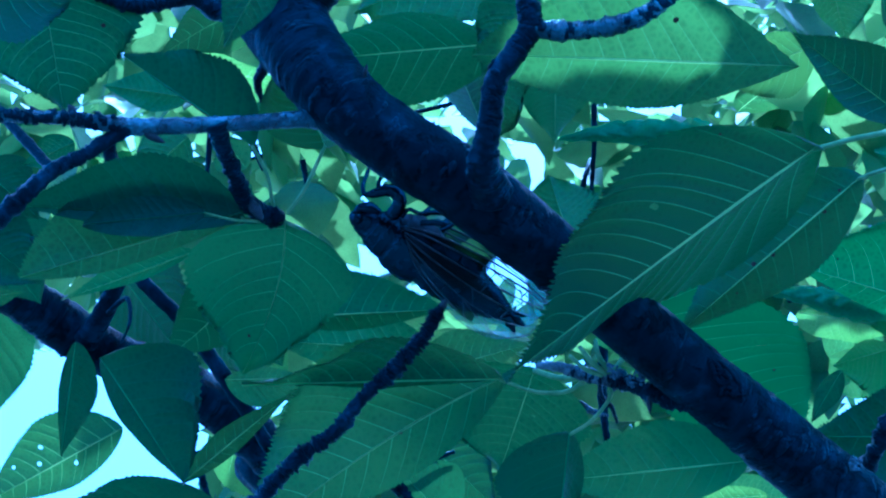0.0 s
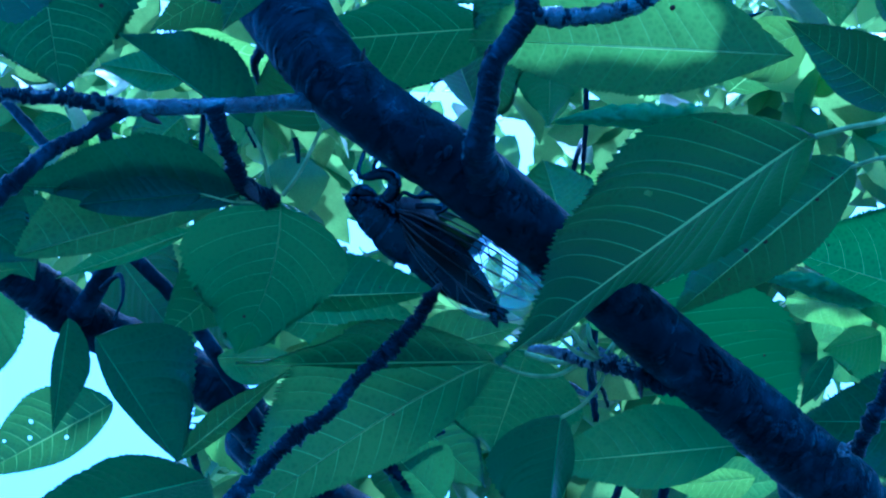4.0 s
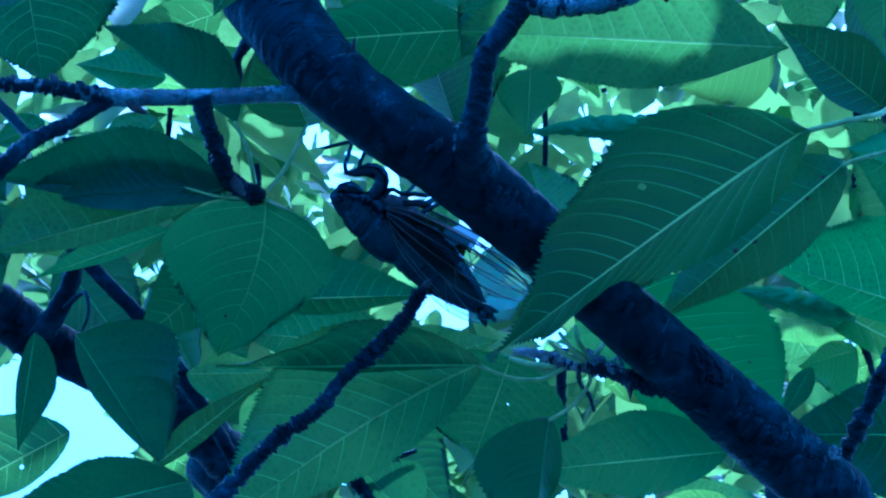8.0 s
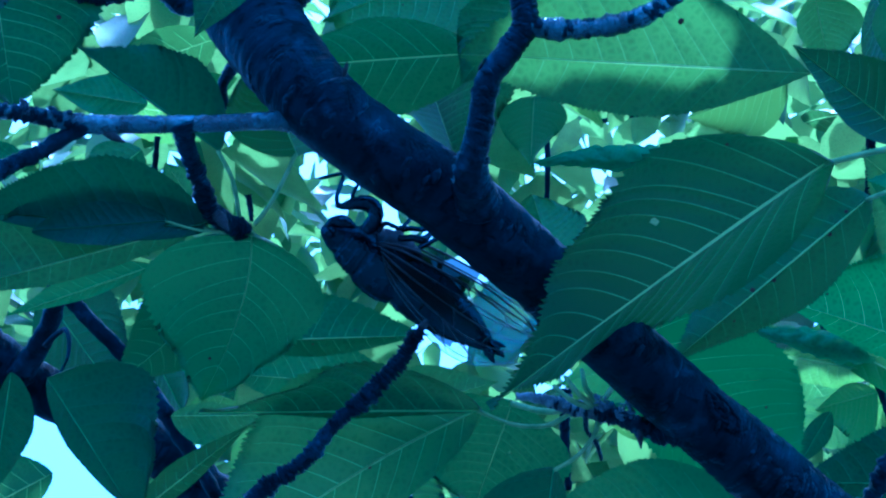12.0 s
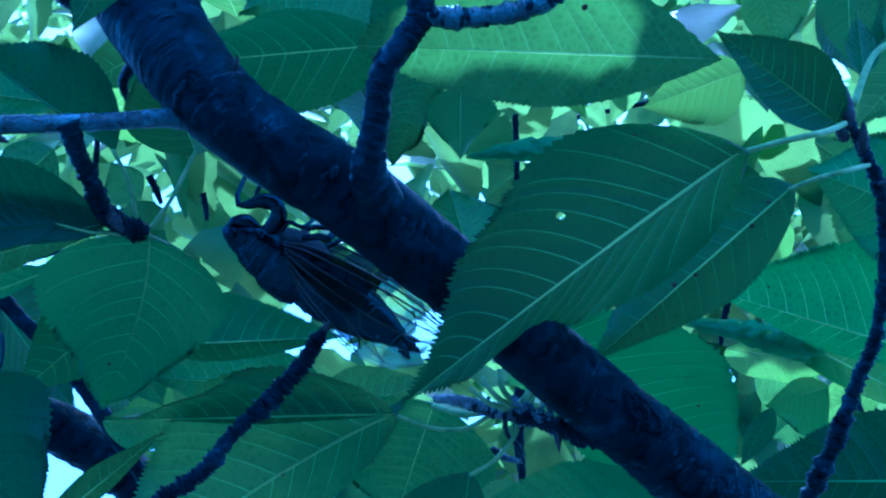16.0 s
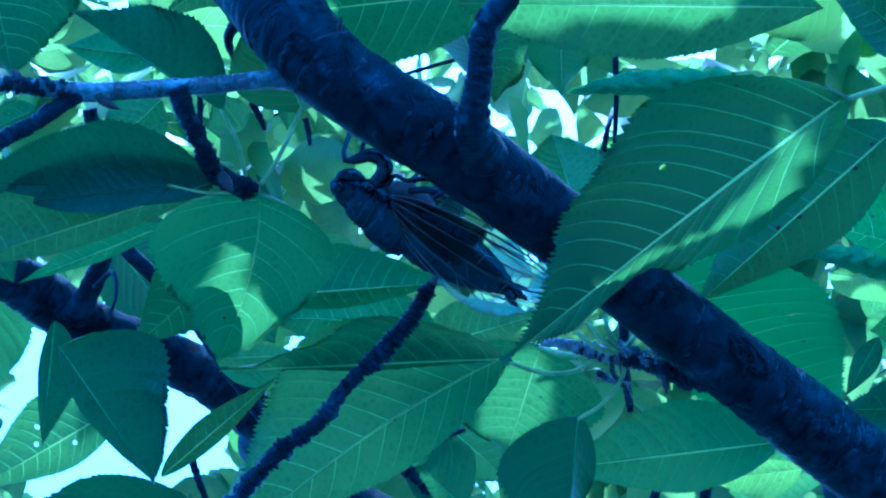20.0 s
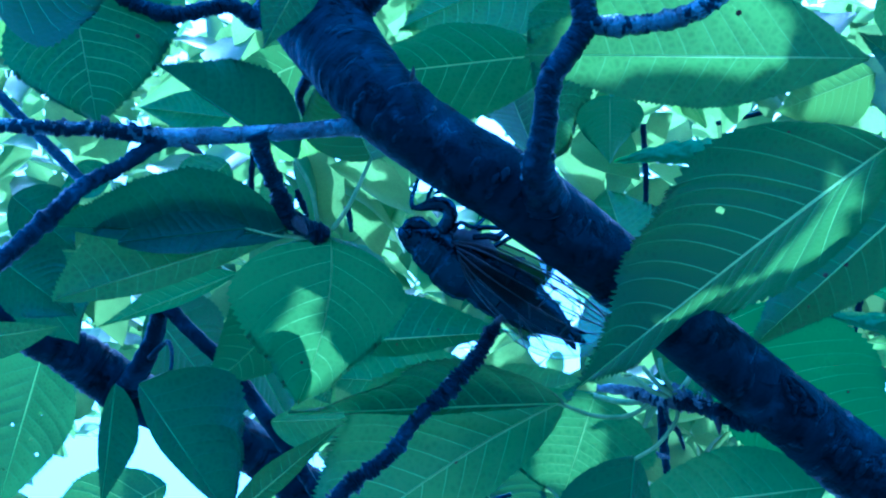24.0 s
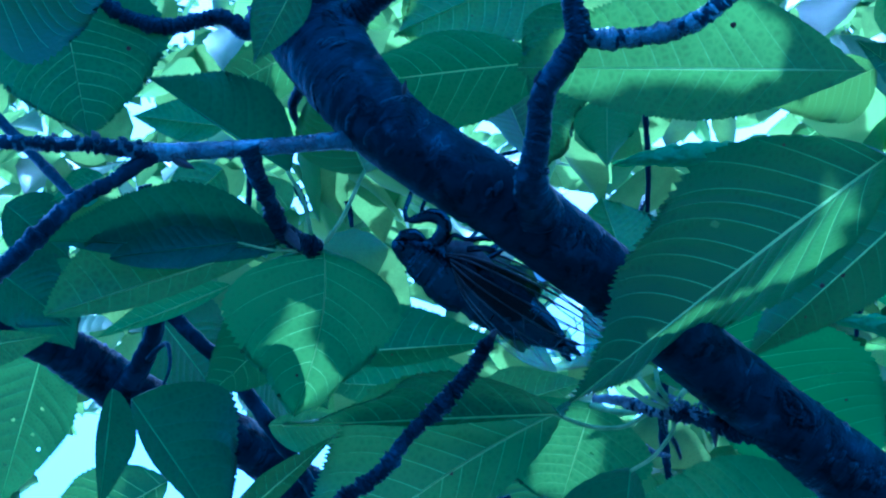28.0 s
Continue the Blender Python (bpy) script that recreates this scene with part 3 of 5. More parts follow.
limb("twig", [((-0.0388, 0.3559, 1.8569), 0.00139), ((-0.0417, 0.3571, 1.8513), 0.00138), ((-0.0432, 0.3592, 1.8485), 0.00100), ((-0.0422, 0.3637, 1.8463), 0.00050)], tree, TWIG_BARK, seg=14, n=14, knobs=0.3, seed=33)
# boughs that carry the roof of the crown and the foliage behind
limb("branch", [((1.04, 0.82, 2.1), 0.022), ((0.75, 0.78, 2.5), 0.014), ((0.35, 0.70, 2.72), 0.009), ((0.0, 0.66, 2.74), 0.006), ((-0.22, 0.62, 2.68), 0.003)], tree, BARK, seg=16, n=14, knobs=0.12, seed=17)
limb("branch", [((1.05, 0.84, 2.4), 0.022), ((0.85, 1.25, 2.85), 0.006), ((0.45, 1.75, 3.1), 0.0032), ((-0.05, 2.05, 3.2), 0.0026), ((-0.5, 2.2, 3.15), 0.002)], tree, BARK, seg=16, n=14, knobs=0.12, seed=18)
# thin twigs further back
def thin_twig(p, q, m, w, seed):
    limb("twig", [(p, w), (m, w * 0.95), (q, w * 0.6)], tree, BARK, seg=10, n=14, knobs=0.3, rings=0.12, seed=seed)


thin_twig((0.0674, 0.6919, 2.1270), (0.0662, 0.7236, 2.0809), (0.0676, 0.7042, 2.1012), 0.00127, 40)
thin_twig((0.0616, 0.7229, 2.0820), (0.0662, 0.7121, 2.0977), (0.0630, 0.7099, 2.0850), 0.00127, 41)
thin_twig((-0.0369, 0.5978, 1.9465), (-0.0394, 0.6116, 1.9264), (-0.0378, 0.6047, 1.9364), 0.00102, 42)
thin_twig((-0.0745, 0.6145, 2.0305), (-0.0699, 0.6206, 2.022), (-0.0722, 0.6172, 2.0268), 0.0014, 43)
thin_twig((-0.0549, 0.6182, 2.0253), (-0.0534, 0.6241, 2.0172), (-0.054, 0.6207, 2.0219), 0.0012, 44)
thin_twig((-0.0781, 0.5244, 1.9737), (-0.0797, 0.5385, 1.9532), (-0.0789, 0.5331, 1.9611), 0.00095, 46)
thin_twig((0.0540, 0.5687, 1.9092), (0.0551, 0.5872, 1.8825), (0.0536, 0.5785, 1.8951), 0.00172, 47)
thin_twig((0.0444, 0.5606, 1.8813), (0.0551, 0.5823, 1.8896), (0.0488, 0.5698, 1.8839), 0.00111, 48)
thin_twig((0.1979, 0.6543, 2.0987), (0.1968, 0.6792, 2.0660), (0.1978, 0.6660, 2.0833), 0.00193, 49)
thin_twig((0.1708, 0.6386, 1.9728), (0.1843, 0.6536, 1.9519), (0.1785, 0.6447, 1.9640), 0.00151, 50)
thin_twig((0.0904, 0.6783, 1.9086), (0.0848, 0.6927, 1.8866), (0.0871, 0.6849, 1.8984), 0.00183, 51)
thin_twig((0.0721, 0.6789, 1.9070), (0.0634, 0.6921, 1.8867), (0.0688, 0.6844, 1.8985), 0.00163, 52)
thin_twig((-0.0204, 0.5310, 1.8451), (-0.0067, 0.5407, 1.8310), (-0.0136, 0.5359, 1.8380), 0.00258, 53)
thin_twig((-0.0153, 0.5359, 1.8380), (0.0036, 0.5340, 1.8487), (-0.0059, 0.5361, 1.8456), 0.00103, 54)
thin_twig((-0.0718, 0.5103, 1.8356), (-0.0668, 0.5206, 1.8206), (-0.0701, 0.5150, 1.8288), 0.00116, 55)
thin_twig((0.1977, 0.5374, 2.0329), (0.2055, 0.5449, 2.0220), (0.2006, 0.5406, 2.0282), 0.00134, 56)
thin_twig((0.1933, 0.6730, 2.0038), (0.1947, 0.6899, 1.9814), (0.1941, 0.6808, 1.9934), 0.00130, 57)
thin_twig((0.1375, 0.6309, 1.9914), (0.1336, 0.6434, 1.9753), (0.1351, 0.6372, 1.9833), 0.00122, 58)


limb("twig", [((0.0366, 0.398, 1.7915), 0.0006), ((0.0374, 0.4052, 1.7915), 0.0005), ((0.04, 0.4101, 1.7915), 0.0005), ((0.0417, 0.4157, 1.7903), 0.0004)], tree, TWIG_BARK, seg=12, n=10, knobs=0.4, rings=0.1, seed=34)


limb("twig", [((0.1154, 0.4772, 1.8777), 0.0006), ((0.1198, 0.4789, 1.8752), 0.0014), ((0.1245, 0.4802, 1.873), 0.0016), ((0.1294, 0.4819, 1.8703), 0.0008)], tree, SPUR_BARK, seg=14, n=12, knobs=0.35, rings=0.08, seed=36, label="pale dead twig among the leaves")
limb("twig", [((0.1161, 0.4936, 1.8892), 0.0014), ((0.1188, 0.4955, 1.8865), 0.0009), ((0.1199, 0.498, 1.883), 0.0008)], tree, TWIG_BARK, seg=12, n=10, knobs=0.4, rings=0.1, seed=37)


# buds: scaly cones on the twigs
def bud(p, q, r, seed=0):
    p, q = np.array(p), np.array(q)
    pts = [(*(p + (q - p) * u), r * k) for u, k in ((0, 0.7), (0.25, 1.0), (0.5, 0.95), (0.8, 0.5), (1.0, 0.05))]
    v, f, uv = tube_data(pts, 12, 6, 0.25, 0.08, seed)
    return part_data("bud", v, f, BUD, tree)


bud((0.1118, 0.3714, 1.8475), (0.1107, 0.3657, 1.8552), 0.00156, 1)
bud((0.1146, 0.3745, 1.8430), (0.1143, 0.3685, 1.8473), 0.00132, 2)
bud((0.1110, 0.3730, 1.8456), (0.1083, 0.3692, 1.8471), 0.00120, 3)
bud((0.1179, 0.3783, 1.8377), (0.1207, 0.3762, 1.8364), 0.00072, 4)
bud((-0.0166, 0.3254, 1.8223), (-0.0160, 0.3220, 1.8232), 0.00048, 5)
bud((-0.0004, 0.3643, 1.7895), (0.0009, 0.3614, 1.7898), 0.00074, 6)
bud((0.0470, 0.3927, 1.7839), (0.0470, 0.3931, 1.7794), 0.00065, 7)
bud((-0.0422, 0.3532, 1.8097), (-0.0392, 0.3536, 1.8052), 0.00125, 9)
bud((-0.0775, 0.3281, 1.8145), (-0.0789, 0.3269, 1.8161), 0.00084, 10)
bud((-0.0859, 0.3281, 1.8145), (-0.0868, 0.3271, 1.8159), 0.00072, 11)
bud((-0.0629, 0.3322, 1.8124), (-0.0587, 0.3333, 1.8108), 0.00084, 13)

# warts and lenticels: rough lips set across the limbs
def lenticels(pts, count, seed, size, face):
    rng = random.Random(seed)
    q = spline([(*p, r) for p, r in pts], 30)
    c, r = q[:, :3], q[:, 3]
    tan = np.gradient(c, axis=0)
    vv, vf = [], []
    for _ in range(count):
        i = rng.randrange(4, int(len(c) * 0.95))
        t = unit(tan[i])
        a = unit(face - t * np.dot(face, t))
        bb = np.cross(t, a)
        ang = rng.gauss(0, 0.75)
        span = rng.uniform(0.05, 0.28)
        m = rng.randint(3, 7)
        along = 0.0
        for k in range(m):
            w = ang + span * (k / max(1, m - 1) - 0.5) * 2
            along += rng.gauss(0, size * 0.6)
            d = math.cos(w) * a + math.sin(w) * bb
            o = c[i] + t * along + d * r[i] * 0.985
            n0 = len(vv)
            s = size * rng.uniform(0.5, 1.25)
            e = unit(np.cross(d, t))
            for z, rad in ((0.0, 1.0), (0.55, 0.75), (0.75, 0.2)):
                for j in range(7):
                    g = 2 * math.pi * j / 7
                    u = rad * s * rng.uniform(0.75, 1.25)
                    vv.append(tuple(o + d * z * s * 0.7 + e * math.cos(g) * u * 1.5 + t * math.sin(g) * u * 0.8))
            for z in (0, 1):
                for j in range(7):
                    j2 = (j + 1) % 7
                    vf.append((n0 + 7 * z + j, n0 + 7 * z + j2, n0 + 7 * z + 7 + j2, n0 + 7 * z + 7 + j))
            vf.append(tuple(n0 + 14 + j for j in range(7)))
    return tagged(part_data("lenticel", vv, vf, BARK_WART, tree), "rough raised lenticels on the bark", kind="stuff")


lenticels(MAIN[:10], 44, 5, 0.0008, TO_EYE)
lenticels(MAIN[:6], 26, 6, 0.0007, TO_EYE)
lenticels(MAIN[6:11], 44, 7, 0.0007, TO_EYE)

lenticels([((-0.0020, 0.3658, 1.7875), 0.00128), ((-0.0045, 0.3681, 1.7841), 0.00138), ((-0.0109, 0.3721, 1.7783), 0.00160), ((-0.0171, 0.3753, 1.7737), 0.00128), ((-0.0239, 0.3798, 1.7670), 0.00138), ((-0.0320, 0.3832, 1.7622), 0.00150), ((-0.0401, 0.3881, 1.7551), 0.00160), ((-0.0531, 0.3957, 1.7441), 0.00160)], 60, 60, 0.0005, TO_EYE)
lenticels([((-0.0665, 0.3314, 1.8137), 0.00204), ((-0.0787, 0.3286, 1.8137), 0.00167), ((-0.0926, 0.3265, 1.8128), 0.00155), ((-0.1086, 0.3236, 1.8131), 0.00142)], 60, 61, 0.0006, TO_EYE)
lenticels([((0.0187, 0.3144, 1.8263), 0.00201), ((0.0252, 0.3141, 1.8252), 0.00189), ((0.0333, 0.3126, 1.8249), 0.00177), ((0.0408, 0.3096, 1.8253), 0.00176), ((0.0469, 0.3054, 1.8275), 0.00164), ((0.0536, 0.3000, 1.8313), 0.00151)], 70, 62, 0.0005, TO_EYE)
lenticels([((0.0574, 0.3909, 1.7787), 0.0022), ((0.0498, 0.3945, 1.7853), 0.00197), ((0.0437, 0.3969, 1.7898), 0.00170), ((0.0393, 0.3980, 1.7922), 0.00238), ((0.0336, 0.4015, 1.7950), 0.00160), ((0.0278, 0.4024, 1.7977), 0.00121)], 40, 63, 0.0004, TO_EYE)
lenticels([((0.1059, 0.4320, 1.7907), 0.00222), ((0.1109, 0.4203, 1.7981), 0.00220), ((0.1151, 0.4100, 1.8075), 0.00183), ((0.1186, 0.4020, 1.8138), 0.00169), ((0.1198, 0.3927, 1.8222), 0.00169), ((0.1198, 0.3854, 1.8318), 0.00169), ((0.1183, 0.3793, 1.8385), 0.00156), ((0.1142, 0.3735, 1.8445), 0.00144)], 70, 64, 0.0006, TO_EYE)
lenticels([((-0.0484, 0.3325, 1.8160), 0.00206), ((-0.0470, 0.3395, 1.8137), 0.00171), ((-0.0452, 0.3462, 1.8120), 0.00160), ((-0.0434, 0.3528, 1.8103), 0.00175), ((-0.0403, 0.3581, 1.8105), 0.00202), ((-0.0372, 0.3605, 1.8110), 0.00190)], 45, 65, 0.0006, TO_EYE)
lenticels([((-0.0499, 0.3322, 1.8466), 0.00202), ((-0.0550, 0.3286, 1.8475), 0.00154), ((-0.0610, 0.3289, 1.8467), 0.00154), ((-0.0669, 0.3293, 1.8459), 0.00166), ((-0.0740, 0.3280, 1.8472), 0.00142), ((-0.0810, 0.3251, 1.8508), 0.00130)], 60, 66, 0.0006, TO_EYE)
lenticels([((-0.1593, 0.5309, 1.9168), 0.00696), ((-0.1401, 0.5446, 1.9127), 0.00632), ((-0.1279, 0.5570, 1.9107), 0.00716), ((-0.1136, 0.5663, 1.9050), 0.00683), ((-0.0915, 0.5759, 1.8990), 0.00687), ((-0.0734, 0.5902, 1.8941), 0.00696), ((-0.0508, 0.6097, 1.8816), 0.00745)], 60, 67, 0.0008, TO_EYE)
lenticels([((0.0086, 0.3345, 1.8066), 0.00323), ((0.0099, 0.3269, 1.8121), 0.00250), ((0.0113, 0.3203, 1.8178), 0.00249), ((0.0156, 0.3168, 1.8229), 0.00249), ((0.0182, 0.3141, 1.8268), 0.00260), ((0.0172, 0.3107, 1.8316), 0.00225)], 40, 68, 0.0006, TO_EYE)


# pale corky crusts where shoots leave the limbs
def crust(c, r, count, seed):
    rng = random.Random(seed)
    vv, vf = [], []
    a, bb = np.array((1.0, 0, 0)), unit(np.cross(TO_EYE, (1.0, 0, 0)))
    for _ in range(count):
        g, q = rng.uniform(0, 6.3), r * math.sqrt(rng.random())
        o = np.array(c) + a * q * math.cos(g) + bb * q * math.sin(g) - TO_EYE * 0.35 * q
        s = rng.uniform(0.0002, 0.00055)
        n0 = len(vv)
        for z, k in ((-0.8, 1.0), (0.2, 0.9), (0.6, 0.3)):
            for j in range(6):
                u = k * s * rng.uniform(0.6, 1.4)
                vv.append(tuple(o + TO_EYE * z * s + a * u * math.cos(j * 1.05) + bb * u * math.sin(j * 1.05)))
        for z in (0, 6):
            for j in range(6):
                vf.append((n0 + z + j, n0 + z + (j + 1) % 6, n0 + z + 6 + (j + 1) % 6, n0 + z + 6 + j))
        vf.append(tuple(n0 + 12 + j for j in range(6)))
    return tagged(part_data("crust", vv, vf, CORK, tree), "pale corky crust on the bark", kind="stuff")


crust((0.0442, 0.3912, 1.7878), 0.00210, 34, 1)
crust((0.0391, 0.3914, 1.7898), 0.00183, 24, 2)
crust((0.0939, 0.4006, 1.7709), 0.00165, 26, 3)
crust((0.0070, 0.3357, 1.8096), 0.00193, 22, 4)
crust((0.0063, 0.3366, 1.8067), 0.00169, 16, 5)
crust((0.0322, 0.3963, 1.7931), 0.00146, 14, 6)

# young leaf stalks on the spur
for n, (a, b, c) in enumerate((((0.0379, 0.3956, 1.7917), (0.0343, 0.3922, 1.7927), (0.0316, 0.3920, 1.7969)), ((0.0387, 0.3953, 1.7921), (0.0359, 0.3914, 1.7938), (0.0353, 0.3911, 1.7982)), ((0.0368, 0.3957, 1.7915), (0.0330, 0.3931, 1.7914), (0.0292, 0.3932, 1.7952)), ((0.0397, 0.3952, 1.7923), (0.0426, 0.3949, 1.7967), (0.0452, 0.3949, 1.8006)))):
    limb("stalk", [(a, 0.00072), (b, 0.00060), (c, 0.00048)], tree, STALK, seg=10, n=8, knobs=0.1, rings=0.0, seed=n)

# the healed knot: rings round an old side shoot
def knot(c, r, seed):
    limb_line = spline([(*p, w) for p, w in MAIN], 20)
    c = np.array(c)
    n = unit(TO_EYE + np.array((0.15, 0, 0.1)))
    a = unit(np.cross(n, (0.6, 0, 0.8)))
    bb = np.cross(n, a)
    for k, (rad, thick, start, turn) in enumerate(((1.0, 0.10, 2.0, 4.8), (0.62, 0.13, 4.6, 4.4), (0.3, 0.17, 1.0, 6.2))):
        pts = []
        for j in range(13):
            g = start + turn * j / 12
            w = 1 + 0.3 * noise.noise(Vector((math.cos(g) * 1.4, math.sin(g) * 1.4, seed + k)))
            fade = math.sin(math.pi * (0.08 + 0.84 * j / 12))
            p = c + (a * (math.cos(g) * 1.2 + 0.15 * k) + bb * math.sin(g) * 0.8) * r * rad * w
            q = limb_line[np.argmin(np.linalg.norm(limb_line[:, :3] - p, axis=1))]
            p = q[:3] + unit(p - q[:3]) * q[3] * 1.0
            pts.append((*p, r * thick * (0.25 + fade)))
        v, f, uv = tube_data(pts, 10, 5, 0.4, 0.1, seed)
        part_data("knot", v, f, BARK, tree, uvs=uv)


knot((0.0648, 0.3816, 1.7826), 0.00484, 3)
knot((-0.0309, 0.3307, 1.8470), 0.00331, 8)

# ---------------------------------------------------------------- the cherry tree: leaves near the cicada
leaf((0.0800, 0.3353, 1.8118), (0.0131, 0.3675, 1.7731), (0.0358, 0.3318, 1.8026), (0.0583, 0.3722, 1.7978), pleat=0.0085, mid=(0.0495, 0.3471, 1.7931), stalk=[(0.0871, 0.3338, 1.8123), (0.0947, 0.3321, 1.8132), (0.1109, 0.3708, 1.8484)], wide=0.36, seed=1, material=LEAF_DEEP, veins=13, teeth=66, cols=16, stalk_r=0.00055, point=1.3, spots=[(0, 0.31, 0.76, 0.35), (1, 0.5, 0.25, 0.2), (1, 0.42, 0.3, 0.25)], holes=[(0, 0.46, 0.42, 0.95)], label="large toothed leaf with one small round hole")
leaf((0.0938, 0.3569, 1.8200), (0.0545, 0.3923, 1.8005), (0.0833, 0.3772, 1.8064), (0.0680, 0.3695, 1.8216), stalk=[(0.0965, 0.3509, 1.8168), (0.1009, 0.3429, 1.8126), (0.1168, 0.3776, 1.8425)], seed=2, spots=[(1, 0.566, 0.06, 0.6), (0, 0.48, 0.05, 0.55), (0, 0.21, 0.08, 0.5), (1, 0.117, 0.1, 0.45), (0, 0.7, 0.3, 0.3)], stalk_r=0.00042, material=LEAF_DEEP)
leaf((0.0746, 0.3206, 1.8212), (0.0063, 0.3244, 1.8277), (0.0428, 0.3086, 1.8347), (0.0366, 0.3314, 1.8191), wide=0.5, point=0.8, rounded=0.95, seed=3, cols=10, spots=[(0, 0.38, 0.53, 0.6)], veins=11)
leaf((0.1101, 0.3713, 1.8478), (0.0816, 0.3537, 1.8595), (0.1061, 0.3574, 1.8555), (0.0919, 0.3621, 1.8472), seed=4)
leaf((0.0144, 0.3695, 1.8699), (-0.0408, 0.3788, 1.8716), (-0.0094, 0.3602, 1.8712), (-0.007, 0.3869, 1.8657), seed=5, wide=0.45, cols=10, veins=9, material=LEAF_MID)
leaf((0.021, 0.3823, 1.9167), (-0.0227, 0.3852, 1.894), (-0.0085, 0.3779, 1.9212), (0.0035, 0.3873, 1.8923), seed=53, cols=8, material=LEAF_LIT, spots=[(0, 0.5, 0.4, 0.3), (1, 0.6, 0.3, 0.25)])
leaf((0.0225, 0.3595, 1.8775), (0.0092, 0.3711, 1.8614), (0.0170, 0.3694, 1.8640), (0.0082, 0.3629, 1.8723), seed=51)
leaf((-0.0896, 0.3214, 1.8560), (-0.0835, 0.3436, 1.8276), (-0.1038, 0.3351, 1.8400), (-0.0665, 0.3307, 1.8424), seed=6, material=LEAF_MID, wide=0.5, cols=10, spots=[(1, 0.525, 0.56, 0.55)])
leaf((-0.0983, 0.2967, 1.8283), (-0.0673, 0.2961, 1.8292), (-0.0858, 0.3025, 1.8119), (-0.0845, 0.2909, 1.8367), seed=7)
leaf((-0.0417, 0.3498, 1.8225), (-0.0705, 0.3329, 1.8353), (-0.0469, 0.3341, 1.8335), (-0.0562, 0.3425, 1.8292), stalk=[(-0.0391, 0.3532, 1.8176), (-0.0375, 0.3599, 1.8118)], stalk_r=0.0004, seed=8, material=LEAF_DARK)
leaf((-0.0262, 0.3535, 1.8251), (-0.0365, 0.3513, 1.8521), (-0.0415, 0.3535, 1.8330), (-0.0168, 0.3565, 1.8445), stalk=[(-0.0308, 0.3568, 1.8163), (-0.0348, 0.3601, 1.8116)], stalk_r=0.0004, seed=52, material=LEAF_LIT)
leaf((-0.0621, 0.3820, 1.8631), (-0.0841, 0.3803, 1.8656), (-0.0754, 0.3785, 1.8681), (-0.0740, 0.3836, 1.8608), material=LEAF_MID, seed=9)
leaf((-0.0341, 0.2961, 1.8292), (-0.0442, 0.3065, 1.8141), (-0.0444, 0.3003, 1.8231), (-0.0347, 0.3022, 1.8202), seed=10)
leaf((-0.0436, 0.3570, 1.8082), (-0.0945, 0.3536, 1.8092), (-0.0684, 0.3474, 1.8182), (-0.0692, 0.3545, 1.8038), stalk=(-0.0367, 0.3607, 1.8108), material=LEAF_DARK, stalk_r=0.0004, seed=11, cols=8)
# Dark blade standing in for the shaded fold of the leaf behind.
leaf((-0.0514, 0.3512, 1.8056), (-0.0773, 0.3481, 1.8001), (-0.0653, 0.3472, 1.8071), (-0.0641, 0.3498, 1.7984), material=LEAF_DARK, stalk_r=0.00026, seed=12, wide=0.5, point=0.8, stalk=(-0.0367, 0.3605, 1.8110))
leaf((-0.0430, 0.3560, 1.8096), (-0.0930, 0.3626, 1.7962), (-0.0687, 0.3627, 1.7999), (-0.0831, 0.3556, 1.8102), wide=0.62, point=0.85, stalk_r=0.0004, seed=13, cols=8, stalk=(-0.0367, 0.3604, 1.8112))
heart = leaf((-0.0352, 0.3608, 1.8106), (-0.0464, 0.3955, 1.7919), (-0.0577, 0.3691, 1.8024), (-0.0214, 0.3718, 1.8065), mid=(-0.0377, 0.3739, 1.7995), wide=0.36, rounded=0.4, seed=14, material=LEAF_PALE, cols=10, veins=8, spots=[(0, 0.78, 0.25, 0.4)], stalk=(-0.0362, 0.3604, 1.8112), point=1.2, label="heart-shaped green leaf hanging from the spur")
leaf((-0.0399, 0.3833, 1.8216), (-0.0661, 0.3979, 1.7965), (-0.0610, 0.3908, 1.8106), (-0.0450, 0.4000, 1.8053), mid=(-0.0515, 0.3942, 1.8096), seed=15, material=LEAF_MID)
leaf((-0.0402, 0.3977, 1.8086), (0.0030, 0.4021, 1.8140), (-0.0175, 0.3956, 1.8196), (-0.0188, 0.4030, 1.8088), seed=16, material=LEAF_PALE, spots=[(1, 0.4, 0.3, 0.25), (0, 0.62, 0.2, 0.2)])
leaf((0.0143, 0.4020, 1.7943), (-0.0472, 0.4028, 1.7932), (-0.0153, 0.3853, 1.7949), (-0.0186, 0.4056, 1.7939), stalk=[(0.0209, 0.4037, 1.7919), (0.0283, 0.4038, 1.7917), (0.0336, 0.4023, 1.7939)], stalk_r=0.00045, seed=17, cols=8)
leaf((0.0148, 0.4056, 1.7971), (-0.0490, 0.4237, 1.7590), (-0.0345, 0.4037, 1.7919), (-0.0011, 0.4148, 1.7798), mid=(-0.0151, 0.4109, 1.7814), seed=18, cols=10, veins=11, spots=[(1, 0.42, 0.02, 0.45)])
leaf((0.0223, 0.4141, 1.8045), (0.0139, 0.4344, 1.7870), (-0.0001, 0.4233, 1.7951), (0.0356, 0.4228, 1.7959), seed=19, material=LEAF_PALE, cols=8, spots=[(0, 0.6, 0.4, 0.3)], holes=[(1, 0.42, 0.2, 0.5)], stalk=(0.0356, 0.4014, 1.7952))
